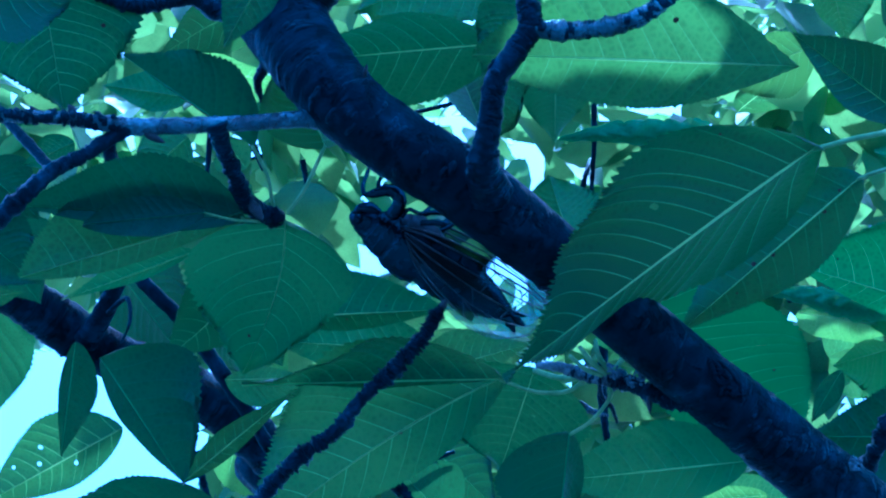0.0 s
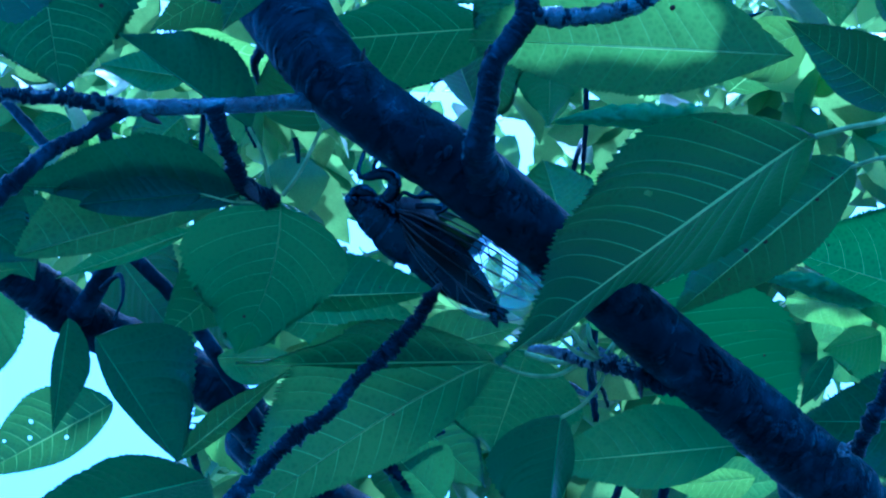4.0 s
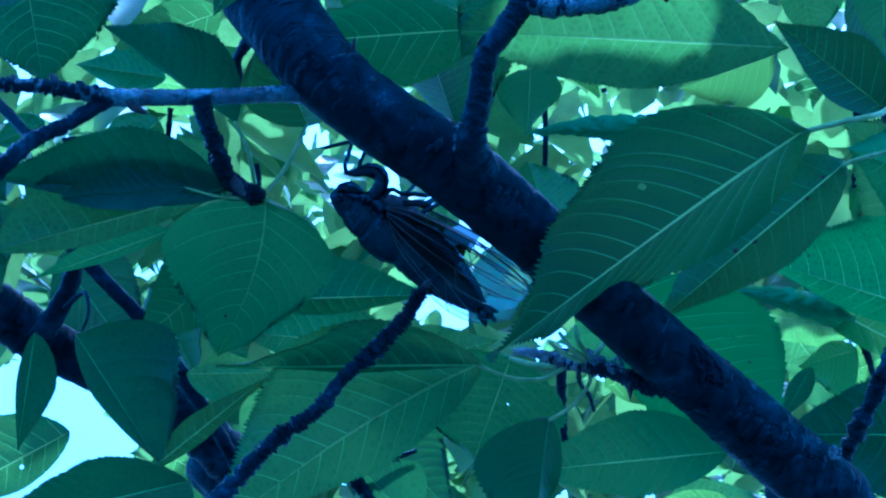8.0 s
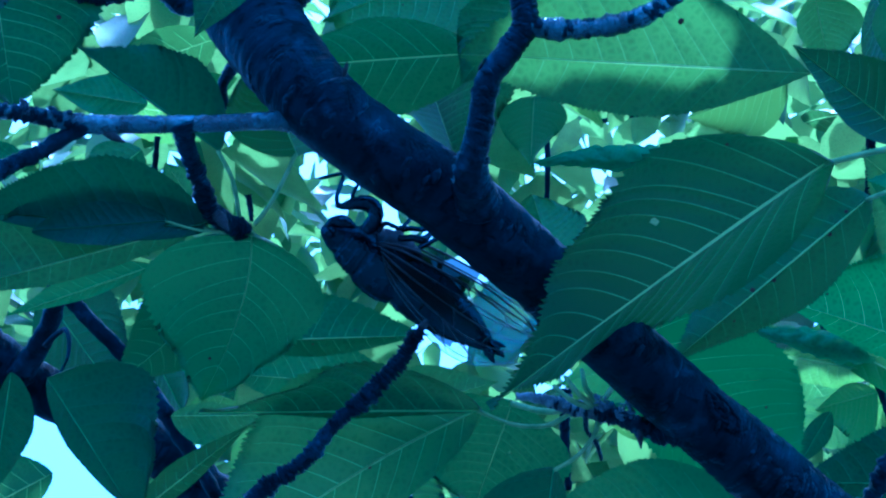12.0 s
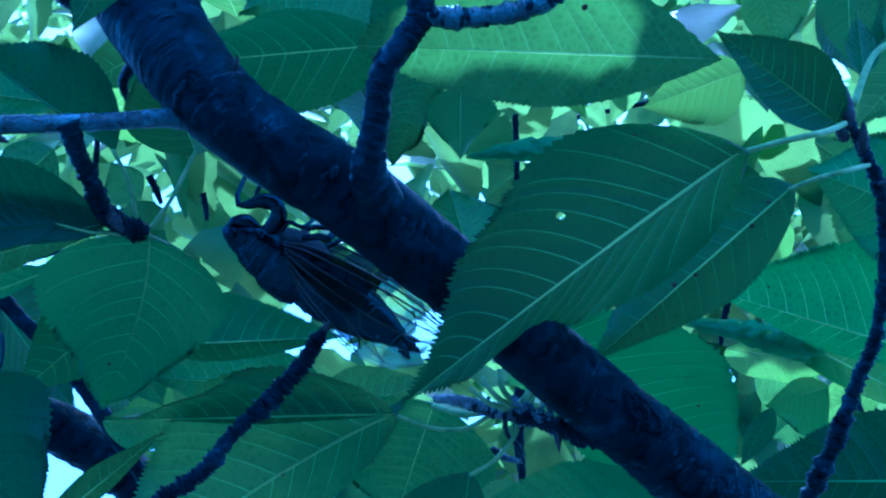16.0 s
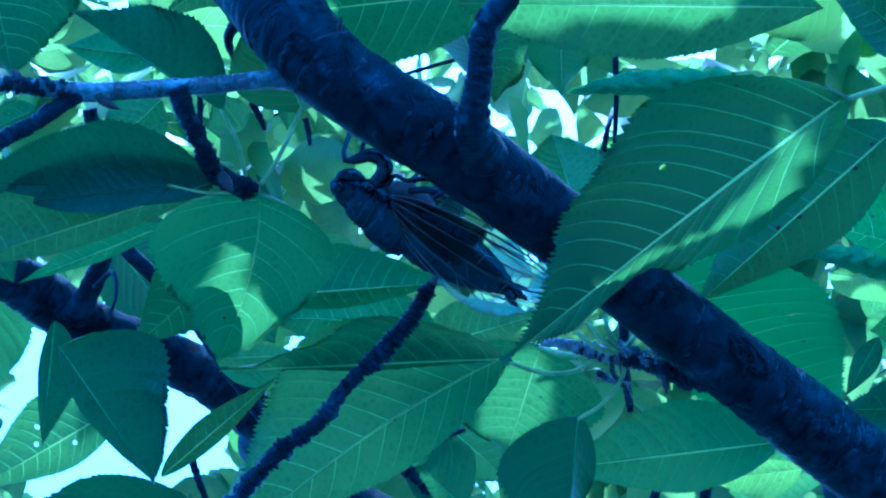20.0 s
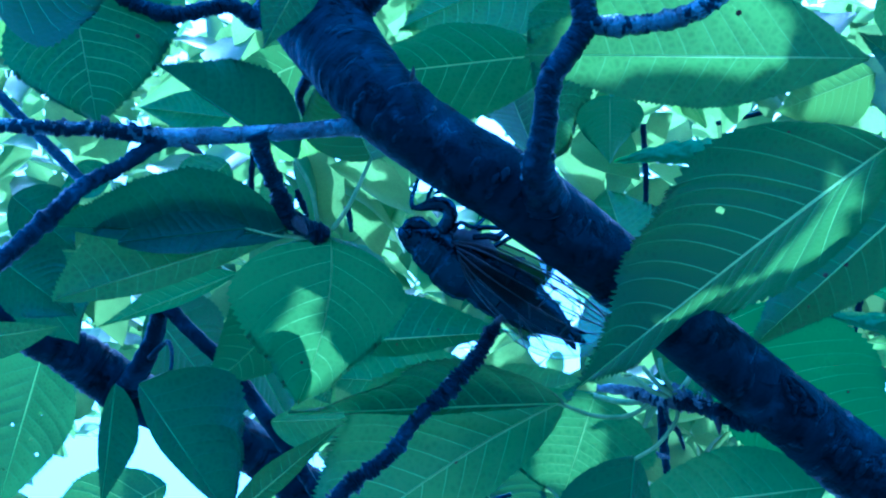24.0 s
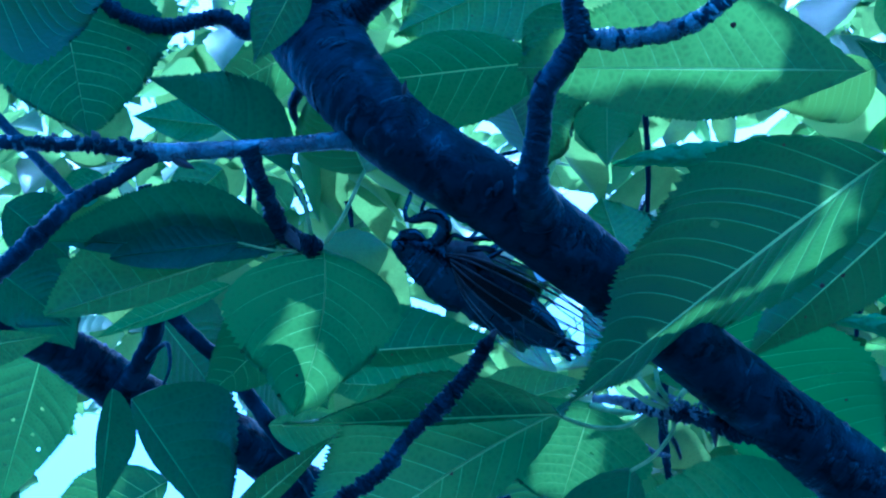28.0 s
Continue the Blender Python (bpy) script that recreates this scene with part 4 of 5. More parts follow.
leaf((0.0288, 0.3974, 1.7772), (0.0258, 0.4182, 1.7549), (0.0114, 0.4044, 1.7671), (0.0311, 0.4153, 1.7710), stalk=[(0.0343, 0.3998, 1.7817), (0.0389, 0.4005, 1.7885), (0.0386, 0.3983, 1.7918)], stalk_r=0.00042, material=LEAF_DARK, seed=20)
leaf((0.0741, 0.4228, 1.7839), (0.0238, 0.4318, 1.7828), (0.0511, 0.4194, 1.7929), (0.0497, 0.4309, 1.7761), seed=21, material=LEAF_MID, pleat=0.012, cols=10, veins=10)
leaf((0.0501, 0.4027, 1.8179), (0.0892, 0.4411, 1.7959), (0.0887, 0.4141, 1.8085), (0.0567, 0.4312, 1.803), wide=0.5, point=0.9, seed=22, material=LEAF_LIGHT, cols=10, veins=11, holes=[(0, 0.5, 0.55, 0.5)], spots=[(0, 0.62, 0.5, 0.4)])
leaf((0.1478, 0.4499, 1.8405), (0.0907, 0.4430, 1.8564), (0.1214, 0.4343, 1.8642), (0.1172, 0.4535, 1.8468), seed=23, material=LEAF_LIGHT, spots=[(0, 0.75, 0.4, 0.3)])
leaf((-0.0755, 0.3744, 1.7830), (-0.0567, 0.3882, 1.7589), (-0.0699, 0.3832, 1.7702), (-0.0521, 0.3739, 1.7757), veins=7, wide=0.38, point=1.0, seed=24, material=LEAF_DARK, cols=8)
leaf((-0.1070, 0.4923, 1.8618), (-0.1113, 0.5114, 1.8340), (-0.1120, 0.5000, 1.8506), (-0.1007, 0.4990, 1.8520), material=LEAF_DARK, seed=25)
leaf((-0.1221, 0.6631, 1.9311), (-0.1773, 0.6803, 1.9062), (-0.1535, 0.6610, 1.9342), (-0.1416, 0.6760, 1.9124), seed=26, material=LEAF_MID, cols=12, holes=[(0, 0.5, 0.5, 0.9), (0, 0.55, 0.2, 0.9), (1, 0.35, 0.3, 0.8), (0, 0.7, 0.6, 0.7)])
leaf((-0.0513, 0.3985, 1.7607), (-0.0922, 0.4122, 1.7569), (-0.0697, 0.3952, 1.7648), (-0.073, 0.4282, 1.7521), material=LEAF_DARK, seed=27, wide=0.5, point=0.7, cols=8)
leaf((-0.0642, 0.4359, 1.7849), (-0.0369, 0.4231, 1.8034), (-0.0532, 0.4279, 1.7965), (-0.0496, 0.4309, 1.7921), seed=28)
leaf((-0.0571, 0.3776, 1.8139), (-0.0885, 0.3858, 1.8057), (-0.0742, 0.3795, 1.8129), (-0.0716, 0.3827, 1.8084), mid=(-0.0716, 0.3815, 1.8100), material=LEAF_PALE, seed=119)
# leaves beside and behind these
leaf((-0.1293, 0.4561, 1.8765), (-0.1132, 0.4692, 1.8598), (-0.1295, 0.4652, 1.8643), (-0.1095, 0.4604, 1.8717), material=LEAF_DARK, seed=60)
leaf((-0.1815, 0.6881, 2.0148), (-0.2034, 0.7300, 1.9580), (-0.2118, 0.7036, 1.9927), (-0.1706, 0.7064, 1.9910), seed=61, material=LEAF_DARK, cols=12, holes=[(1, 0.4, 0.3, 0.9), (1, 0.55, 0.3, 0.9), (0, 0.5, 0.2, 0.9), (1, 0.62, 0.6, 0.8), (0, 0.75, 0.2, 0.8)])
leaf((-0.1355, 0.4314, 1.8341), (-0.1081, 0.4298, 1.8375), (-0.1200, 0.4288, 1.8384), (-0.1202, 0.4336, 1.8319), seed=62)
leaf((-0.0640, 0.5027, 1.8551), (-0.0385, 0.5030, 1.8560), (-0.0512, 0.5008, 1.8583), (-0.0506, 0.5075, 1.8494), seed=66)
leaf((-0.0519, 0.4744, 1.8559), (-0.0453, 0.4815, 1.8468), (-0.0536, 0.4789, 1.8498), (-0.0443, 0.4765, 1.8535), seed=67, material=LEAF_MID)
leaf((0.0298, 0.4069, 1.8897), (0.0303, 0.4277, 1.8846), (0.0222, 0.4182, 1.8893), (0.0382, 0.4184, 1.8899), seed=70, material=LEAF_MID)
leaf((0.0050, 0.4162, 1.8986), (0.0132, 0.4454, 1.8976), (0.0026, 0.4396, 1.9049), (0.0210, 0.4384, 1.9074), seed=71)
leaf((0.0306, 0.3884, 1.8220), (0.0254, 0.3821, 1.8391), (0.0206, 0.3848, 1.8352), (0.0377, 0.3852, 1.8346), seed=72, wide=0.6)
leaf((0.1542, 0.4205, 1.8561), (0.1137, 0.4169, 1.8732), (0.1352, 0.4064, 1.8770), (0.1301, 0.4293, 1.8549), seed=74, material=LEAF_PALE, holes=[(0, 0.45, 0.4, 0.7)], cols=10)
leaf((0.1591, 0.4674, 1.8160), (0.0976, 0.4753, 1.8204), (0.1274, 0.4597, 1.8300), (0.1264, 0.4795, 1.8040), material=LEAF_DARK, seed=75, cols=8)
leaf((0.1192, 0.5093, 1.8925), (0.1698, 0.5050, 1.8548), (0.1491, 0.5005, 1.8782), (0.1389, 0.5153, 1.8748), seed=76, material=LEAF_LIT)
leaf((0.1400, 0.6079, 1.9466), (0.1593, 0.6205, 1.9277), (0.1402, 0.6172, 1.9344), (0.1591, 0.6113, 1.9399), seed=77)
leaf((0.1917, 0.6483, 1.9619), (0.1634, 0.6587, 1.9515), (0.1734, 0.6495, 1.9626), (0.1817, 0.6575, 1.9509), seed=78, material=LEAF_LIT)
leaf((0.1324, 0.4153, 1.9403), (0.1334, 0.4309, 1.9195), (0.1245, 0.4229, 1.9312), (0.1399, 0.4228, 1.9295), seed=79)
leaf((0.1136, 0.4344, 1.9546), (0.1184, 0.4470, 1.9374), (0.1099, 0.4420, 1.9450), (0.1259, 0.4401, 1.9457), seed=80, material=LEAF_LIT)
leaf((0.1257, 0.3989, 1.8880), (0.1254, 0.3933, 1.9029), (0.1217, 0.3951, 1.8934), (0.1301, 0.3971, 1.8973), seed=81)
leaf((0.1287, 0.3843, 1.8845), (0.1454, 0.3759, 1.9011), (0.1324, 0.3799, 1.8974), (0.1416, 0.3823, 1.8856), seed=82, stalk=[(0.1225, 0.3800, 1.8759), (0.1132, 0.3698, 1.8532)])
leaf((-0.0212, 0.3979, 1.9193), (0.0032, 0.4070, 1.9061), (-0.0197, 0.4048, 1.9093), (0.0017, 0.3996, 1.9168), seed=83, material=LEAF_LIT)
leaf((-0.0705, 0.5700, 1.9843), (-0.0798, 0.5629, 1.9947), (-0.0703, 0.5648, 1.9922), (-0.0819, 0.5687, 1.9859), seed=87)
leaf((-0.0298, 0.5376, 1.8719), (-0.0394, 0.5277, 1.8865), (-0.0396, 0.5336, 1.8775), (-0.0196, 0.5315, 1.8815), seed=88, material=LEAF_MID)
leaf((-0.0586, 0.5199, 1.8568), (-0.0470, 0.5092, 1.8733), (-0.0567, 0.5120, 1.8687), (-0.0473, 0.5167, 1.8620), seed=89, material=LEAF_LIT)
leaf((0.0027, 0.5410, 1.8273), (-0.0160, 0.5299, 1.8433), (-0.0130, 0.5361, 1.8340), (0.0047, 0.5314, 1.8418), seed=91, material=LEAF_DARK)
leaf((-0.0446, 0.5722, 1.9414), (-0.0282, 0.5777, 1.9336), (-0.0372, 0.5719, 1.9421), (-0.0374, 0.5775, 1.9336), seed=92)
leaf((-0.0083, 0.4967, 1.8530), (0.0255, 0.4922, 1.8610), (0.0042, 0.4894, 1.8643), (0.0100, 0.4976, 1.8522), seed=93)
leaf((-0.0031, 0.4776, 1.8493), (-0.0503, 0.4750, 1.8514), (-0.0250, 0.4709, 1.8586), (-0.0269, 0.4806, 1.8439), seed=96, material=LEAF_PALE)
leaf((0.1018, 0.5578, 1.8463), (0.0737, 0.5588, 1.8437), (0.0887, 0.5561, 1.8484), (0.0868, 0.5620, 1.8395), seed=95, material=LEAF_LIT)


leaf((-0.1195, 0.4075, 1.8420), (-0.1010, 0.4156, 1.8303), (-0.1038, 0.4071, 1.8426), (-0.1138, 0.4156, 1.8303), material=LEAF_DARK, seed=101)
leaf((-0.1198, 0.4094, 1.8630), (-0.1037, 0.4173, 1.8516), (-0.1052, 0.4111, 1.8606), (-0.1183, 0.4161, 1.8534), material=LEAF_DARK, seed=104)
leaf((-0.0924, 0.3954, 1.8596), (-0.1053, 0.3986, 1.8549), (-0.0981, 0.3942, 1.8614), (-0.0981, 0.3994, 1.8537), seed=105, material=LEAF_MID)
leaf((-0.0657, 0.4052, 1.8691), (-0.0803, 0.4127, 1.8582), (-0.0788, 0.4069, 1.8666), (-0.0657, 0.4110, 1.8606), seed=106)


leaf((0.1311, 0.5336, 2.0108), (0.0965, 0.5405, 2.0000), (0.1082, 0.5328, 2.0107), (0.1136, 0.5439, 1.9962), material=LEAF_LIT, seed=116)
leaf((-0.0152, 0.5809, 1.8885), (0.0180, 0.5986, 1.8631), (-0.0121, 0.5938, 1.8692), (0.0149, 0.5867, 1.8809), material=LEAF_DARK, seed=117)
leaf((0.0829, 0.5812, 1.8511), (0.1191, 0.5775, 1.8580), (0.1004, 0.5741, 1.8624), (0.1017, 0.5837, 1.8481), material=LEAF_MID, seed=118)
leaf((0.0809, 0.5056, 1.8819), (0.0448, 0.5114, 1.8734), (0.0603, 0.5036, 1.8847), (0.0637, 0.5153, 1.8677), material=LEAF_DARK, seed=111)
leaf((0.1309, 0.4932, 1.8601), (0.1137, 0.4961, 1.8560), (0.1226, 0.4919, 1.8620), (0.1242, 0.5007, 1.8492), material=LEAF_LIT, seed=112)
leaf((0.1071, 0.4584, 1.8313), (0.0987, 0.4667, 1.8194), (0.1002, 0.4619, 1.8263), (0.1068, 0.4628, 1.8250), material=LEAF_DARK, seed=113)


leaf((0.1942, 0.5276, 1.9217), (0.1376, 0.4907, 1.9438), (0.1527, 0.5272, 1.9272), (0.1715, 0.4784, 1.9394), seed=120, material=LEAF, cols=8)
leaf((0.1925, 0.493, 2.0007), (0.1531, 0.503, 1.9589), (0.1621, 0.495, 1.9851), (0.1868, 0.4963, 1.9639), seed=121, material=LEAF, cols=8)
leaf((0.1458, 0.4753, 1.9964), (0.1513, 0.4785, 1.9584), (0.1417, 0.4858, 1.983), (0.1636, 0.4761, 1.9767), seed=122, material=LEAF, cols=8)


leaf((-0.1243, 0.6077, 1.9723), (-0.093, 0.6136, 1.9302), (-0.1245, 0.6229, 1.9515), (-0.0957, 0.5972, 1.9527), seed=123, material=LEAF_DARK)
leaf((-0.0934, 0.6299, 1.9756), (-0.0721, 0.6346, 1.9353), (-0.0956, 0.6444, 1.9559), (-0.071, 0.6218, 1.9528), seed=124, material=LEAF_DARK)


leaf((0.144, 0.5592, 1.8994), (0.1282, 0.559, 1.8843), (0.1288, 0.5603, 1.8992), (0.1425, 0.5578, 1.8846), seed=125, material=LEAF_LIT, wide=0.55, rounded=0.5, point=0.8)
leaf((0.1066, 0.5021, 1.8785), (0.1485, 0.5208, 1.8836), (0.1227, 0.4998, 1.8803), (0.1275, 0.5231, 1.8823), seed=126, material=LEAF_LIT, cols=8)


# leaves in the middle distance, sunlit from above
rng = random.Random(77)
for n in range(34):
    d = rng.uniform(0.95, 1.5)
    u, v = rng.uniform(-0.25, 0.3), rng.uniform(-0.14, 0.15)
    if ((u + 0.165) / 0.07) ** 2 + ((v + 0.09) / 0.06) ** 2 < 1:
        continue
    c = np.array((u * d, d * (0.819 - 0.574 * v), 1.55 + d * (0.574 + 0.819 * v)))
    nrm = unit(np.array((rng.gauss(0, 0.45), rng.gauss(-0.2, 0.4), 1.0)))
    ax = unit(np.cross(nrm, unit(np.array((rng.gauss(0, 1), rng.gauss(0, 1), rng.gauss(0, 1))))))
    ax = ax if ax[2] < 0 else -ax
    sd = np.cross(nrm, ax)
    size = rng.uniform(0.06, 0.09)
    leaf(c - ax * size / 2, c + ax * size / 2, c + sd * size * 0.25, c - sd * size * 0.25, mid=c + nrm * size * 0.07, material=LEAF_LIT if rng.random() < 0.7 else LEAF, seed=200 + n, teeth=22, cols=4, veins=8)


# two leaves rolled into tubes
def rolled_leaf(p, q, r, seed):
    p, q = np.array(p), np.array(q)
    t = unit(q - p)
    a = unit(np.cross(t, (0.2, 0.5, 0.8)))
    bb = np.cross(t, a)
    vv, vf = [], []
    n, m = 48, 36
    for i in range(n + 1):
        u = i / n
        rad = r * (0.05 + 0.95 * min(1.0, u / 0.6) ** 0.75)
        c = p + (q - p) * u + a * r * 0.5 * math.sin(3 * u + seed)
        for k in range(m + 1):
            g = 2.6 * math.pi * k / m + 0.5 * u
            w = rad * (1 - 0.3 * k / m) * (1 + 0.10 * math.sin(43 * u + 2 * g) + 0.16 * math.cos(3 * g + 5 * u) + 0.35 * noise.noise(Vector((14 * u, 2.2 * g, seed))))
            vv.append(tuple(c + a * math.cos(g) * w + bb * math.sin(g) * w + t * 0.0012 * math.sin(40 * k / m)))
    for i in range(n):
        for k in range(m):
            x = i * (m + 1) + k
            vf.append((x, x + 1, x + m + 2, x + m + 1))
    return part_data("rolled_leaf", vv, vf, LEAF_CURL, tree, "leaf curled up into a tube")


rolled_leaf((0.0333, 0.4385, 1.8921), (0.0728, 0.4356, 1.8963), 0.00442, 1)
rolled_leaf((0.0903, 0.4841, 1.8734), (0.1272, 0.4780, 1.8663), 0.00397, 2)

# ---------------------------------------------------------------- foliage behind and above
def far_leaf(verts, faces, c, axis, side, nrm, length, wave):
    n0 = len(verts)
    rows = 10

    def at(s, r, sg):
        w = 0.285 * length * leaf_width(s, 0.42, 1.1)
        m = c + axis * length * (s - 0.5) - nrm * length * 0.34 * (s - 0.5) ** 2
        return m + side * sg * w * r + nrm * (0.3 * w * r * r - 0.16 * w + 0.08 * w * math.sin(wave + 9 * s + sg) * r)

    for i in range(rows + 1):
        s = i / rows
        verts.append(tuple(at(s, 0, 1)))
        for sg in (1, -1):
            verts.append(tuple(at(s, 0.5, sg)))
            verts.append(tuple(at(s, 1.04 if i % 2 else 0.97, sg)))
    for i in range(rows):
        a, b = n0 + 5 * i, n0 + 5 * i + 5
        faces.extend([(a, a + 1, b + 1, b), (a + 1, a + 2, b + 2, b + 1), (a + 3, a, b, b + 3), (a + 4, a + 3, b + 3, b + 4)])


EYE = Vector((0.0, 0.0, 1.55))
RIGHT, UP, AHEAD = Vector((1, 0, 0)), Vector((0, -math.sin(radians(35)), math.cos(radians(35)))), Vector((0, math.cos(radians(35)), math.sin(radians(35))))
# where the crown is open and the sky shows: across, up, half-width and half-height, per metre of depth
OPENINGS = [(-0.122, 0.102, 0.010, 0.008), (0.045, 0.047, 0.003, 0.005), (-0.04, -0.006, 0.006, 0.008), (-0.093, -0.072, 0.01, 0.006), (-0.178, -0.098, 0.055, 0.047), (-0.152, -0.040, 0.02, 0.014), (0.0455, 0.0427, 0.006, 0.005), (0.0073, 0.064, 0.003, 0.005), (0.03, -0.011, 0.008, 0.006), (0.2053, 0.0498, 0.005, 0.003), (0.0495, 0.0511, 0.005, 0.005), (0.1367, 0.087, 0.004, 0.004), (-0.1746, 0.0941, 0.006, 0.005), (0.0289, 0.004, 0.006, 0.005), (0.0346, 0.0, 0.006, 0.005), (0.0045, 0.0964, 0.005, 0.006), (-0.0393, -0.0185, 0.006, 0.003), (0.0528, 0.0189, 0.007, 0.006), (0.2183, -0.0001, 0.005, 0.004), (0.1952, -0.0333, 0.005, 0.004), (0.1175, -0.0538, 0.004, 0.005), (0.2174, 0.0058, 0.007, 0.005), (0.2243, -0.024, 0.005, 0.003), (-0.1082, 0.0027, 0.006, 0.004), (-0.0886, 0.072, 0.008, 0.003), (0.0331, 0.0155, 0.01, 0.006), (0.0621, 0.0269, 0.009, 0.005), (0.1211, -0.0503, 0.005, 0.007), (0.2174, 0.0058, 0.008, 0.005), (0.2549, 0.0032, 0.006, 0.004), (0.2235, -0.0235, 0.006, 0.003)]


def shut(u, v, d):
    """Whether a leaf may hang in this direction, clear of the openings."""
    for a, b, w, h in OPENINGS:
        edge = (0.026 if w > 0.03 else 0.012) / d
        if ((u - a) / (w + edge)) ** 2 + ((v - b) / (h + edge)) ** 2 < 1:
            return False
    return True


def spray_of(rng, c, lean, count, size, verts, faces, place):
    """A hanging shoot: its leaves stand on alternate sides of a drooping line."""
    c = np.array(c)
    line = unit(np.array((rng.gauss(0, 1), rng.gauss(0, 1), -0.5)))
    for k in range(count):
        o = c + line * 0.022 * (k - count / 2) + np.array([rng.gauss(0, 0.008) for _ in range(3)])
        nrm = unit(np.array((rng.gauss(0, lean), rng.gauss(-0.2, lean), 1.0)))
        ax = np.cross(nrm, line) * (1 if k % 2 else -1) + line * rng.uniform(0.1, 0.8) + np.array((0, 0, rng.uniform(-0.7, 0.0)))
        ax = unit(ax)
        side = unit(np.cross(nrm, ax))
        nrm = np.cross(ax, side)
        length = rng.uniform(*size)
        if not place(o + ax * length * 0.5):
            continue
        far_leaf(verts, faces, o + ax * length * 0.5, ax, side, nrm, length, rng.uniform(0, 6))


def crown_free(o):
    q = Vector(o) - EYE
    d = q.dot(AHEAD)
    return shut(q.dot(RIGHT) / d, q.dot(UP) / d, d)


v, f = [], []
rng = random.Random(11)
for n in range(1150):
    d = 1.15 + 3.0 * rng.random() ** 0.8
    o = EYE + AHEAD * d + RIGHT * rng.uniform(-0.33, 0.36) * d + UP * rng.uniform(-0.21, 0.21) * d
    spray_of(rng, o, 0.7, rng.randint(4, 8), (0.05, 0.085), v, f, crown_free)
tagged(part_data("foliage", v, f, LEAF_FAR, tree), "sunlit green leaves further back in the crown", kind="stuff")

# the crown about the trunk
v, f = [], []
rng = random.Random(12)
for n in range(300):
    o = (rng.gauss(1.15, 0.32), rng.gauss(0.95, 0.34), rng.gauss(2.75, 0.32))
    if o[0] > 0.62 and o[2] > 2.1:
        spray_of(rng, o, 0.7, rng.randint(4, 8), (0.05, 0.085), v, f, lambda p: p[0] > 0.6)
tagged(part_data("foliage", v, f, LEAF_FAR, tree), "green leaves of the crown about the trunk", kind="stuff")

# the roof of the crown, which shades the boughs below but for a few sunlit places
SUNWARD = Vector((math.sin(az) * math.cos(el), math.cos(az) * math.cos(el), math.sin(el)))
SUNLIT = [((0.0205, 0.3222, 1.8205), 0.003), ((0.0264, 0.3198, 1.8224), 0.006), ((0.0335, 0.3165, 1.8273), 0.006), ((0.0336, 0.3215, 1.8199), 0.003), ((0.0407, 0.3192, 1.8233), 0.006), ((0.0466, 0.3164, 1.8273), 0.004)]
SHADED = [(0.0783, 0.4181, 1.8111), (0.0721, 0.4135, 1.8183), (0.0845, 0.4215, 1.8059), (0.0800, 0.4290, 1.8060), (0.1148, 0.4384, 1.859), (0.1036, 0.4426, 1.8609), (0.1215, 0.4438, 1.8546), (0.1300, 0.4450, 1.8530), (0.0327, 0.3527, 1.7860), (0.0403, 0.3531, 1.7895), (0.0425, 0.3476, 1.7939), (0.0482, 0.3458, 1.7966), (0.0371, 0.3621, 1.7848), (0.0288, 0.3581, 1.7823), (0.0539, 0.3419, 1.8020), (0.0443, 0.3615, 1.7898), (-0.0484, 0.3683, 1.8024), (-0.0283, 0.3723, 1.8019), (0.0540, 0.3761, 1.7921), (0.0522, 0.3746, 1.7932), (0.0566, 0.3788, 1.7916), (0.0596, 0.3814, 1.7898), (0.0577, 0.3893, 1.8022), (0.0496, 0.3664, 1.7932), (0.0499, 0.3557, 1.7940), (0.0567, 0.3503, 1.7984), (0.0844, 0.3969, 1.8240), (0.0793, 0.4003, 1.8189), (-0.0190, 0.3275, 1.8244), (-0.0234, 0.3148, 1.8258), (0.0313, 0.3317, 1.8090), (0.0385, 0.3297, 1.8120), (0.0290, 0.3365, 1.8021)]
DAPPLED = [((0.0696, 0.3438, 1.805), 0.001), ((0.0424, 0.3562, 1.789), 0.001), ((0.0367, 0.3591, 1.7858), 0.001), ((0.0306, 0.361, 1.7824), 0.001), ((0.0563, 0.3618, 1.7952), 0.001), ((0.0636, 0.3557, 1.7991), 0.002), ((0.0702, 0.3504, 1.8028), 0.001), ((-0.0339, 0.3656, 1.8060), 0.002), ((-0.0420, 0.3798, 1.7964), 0.003), ((0.0129, 0.4237, 1.7958), 0.005), ((-0.0445, 0.3890, 1.7930), 0.002), ((-0.0385, 0.3840, 1.7968), 0.002), ((-0.0490, 0.3835, 1.7955), 0.002)]


def clear_of(c, axis, side, length, spots):
    """Whether a roof leaf lets the sun through to all these places."""
    for p, r in spots:
        d = Vector(p) - Vector(c)
        d = np.array(d - SUNWARD * d.dot(SUNWARD))
        a, b = float(np.dot(d, axis)) / length + 0.5, abs(float(np.dot(d, side)))
        if -r / length < a < 1 + r / length and b < 0.295 * length * leaf_width(a, 0.42, 1.1) + r:
            return False
    return True


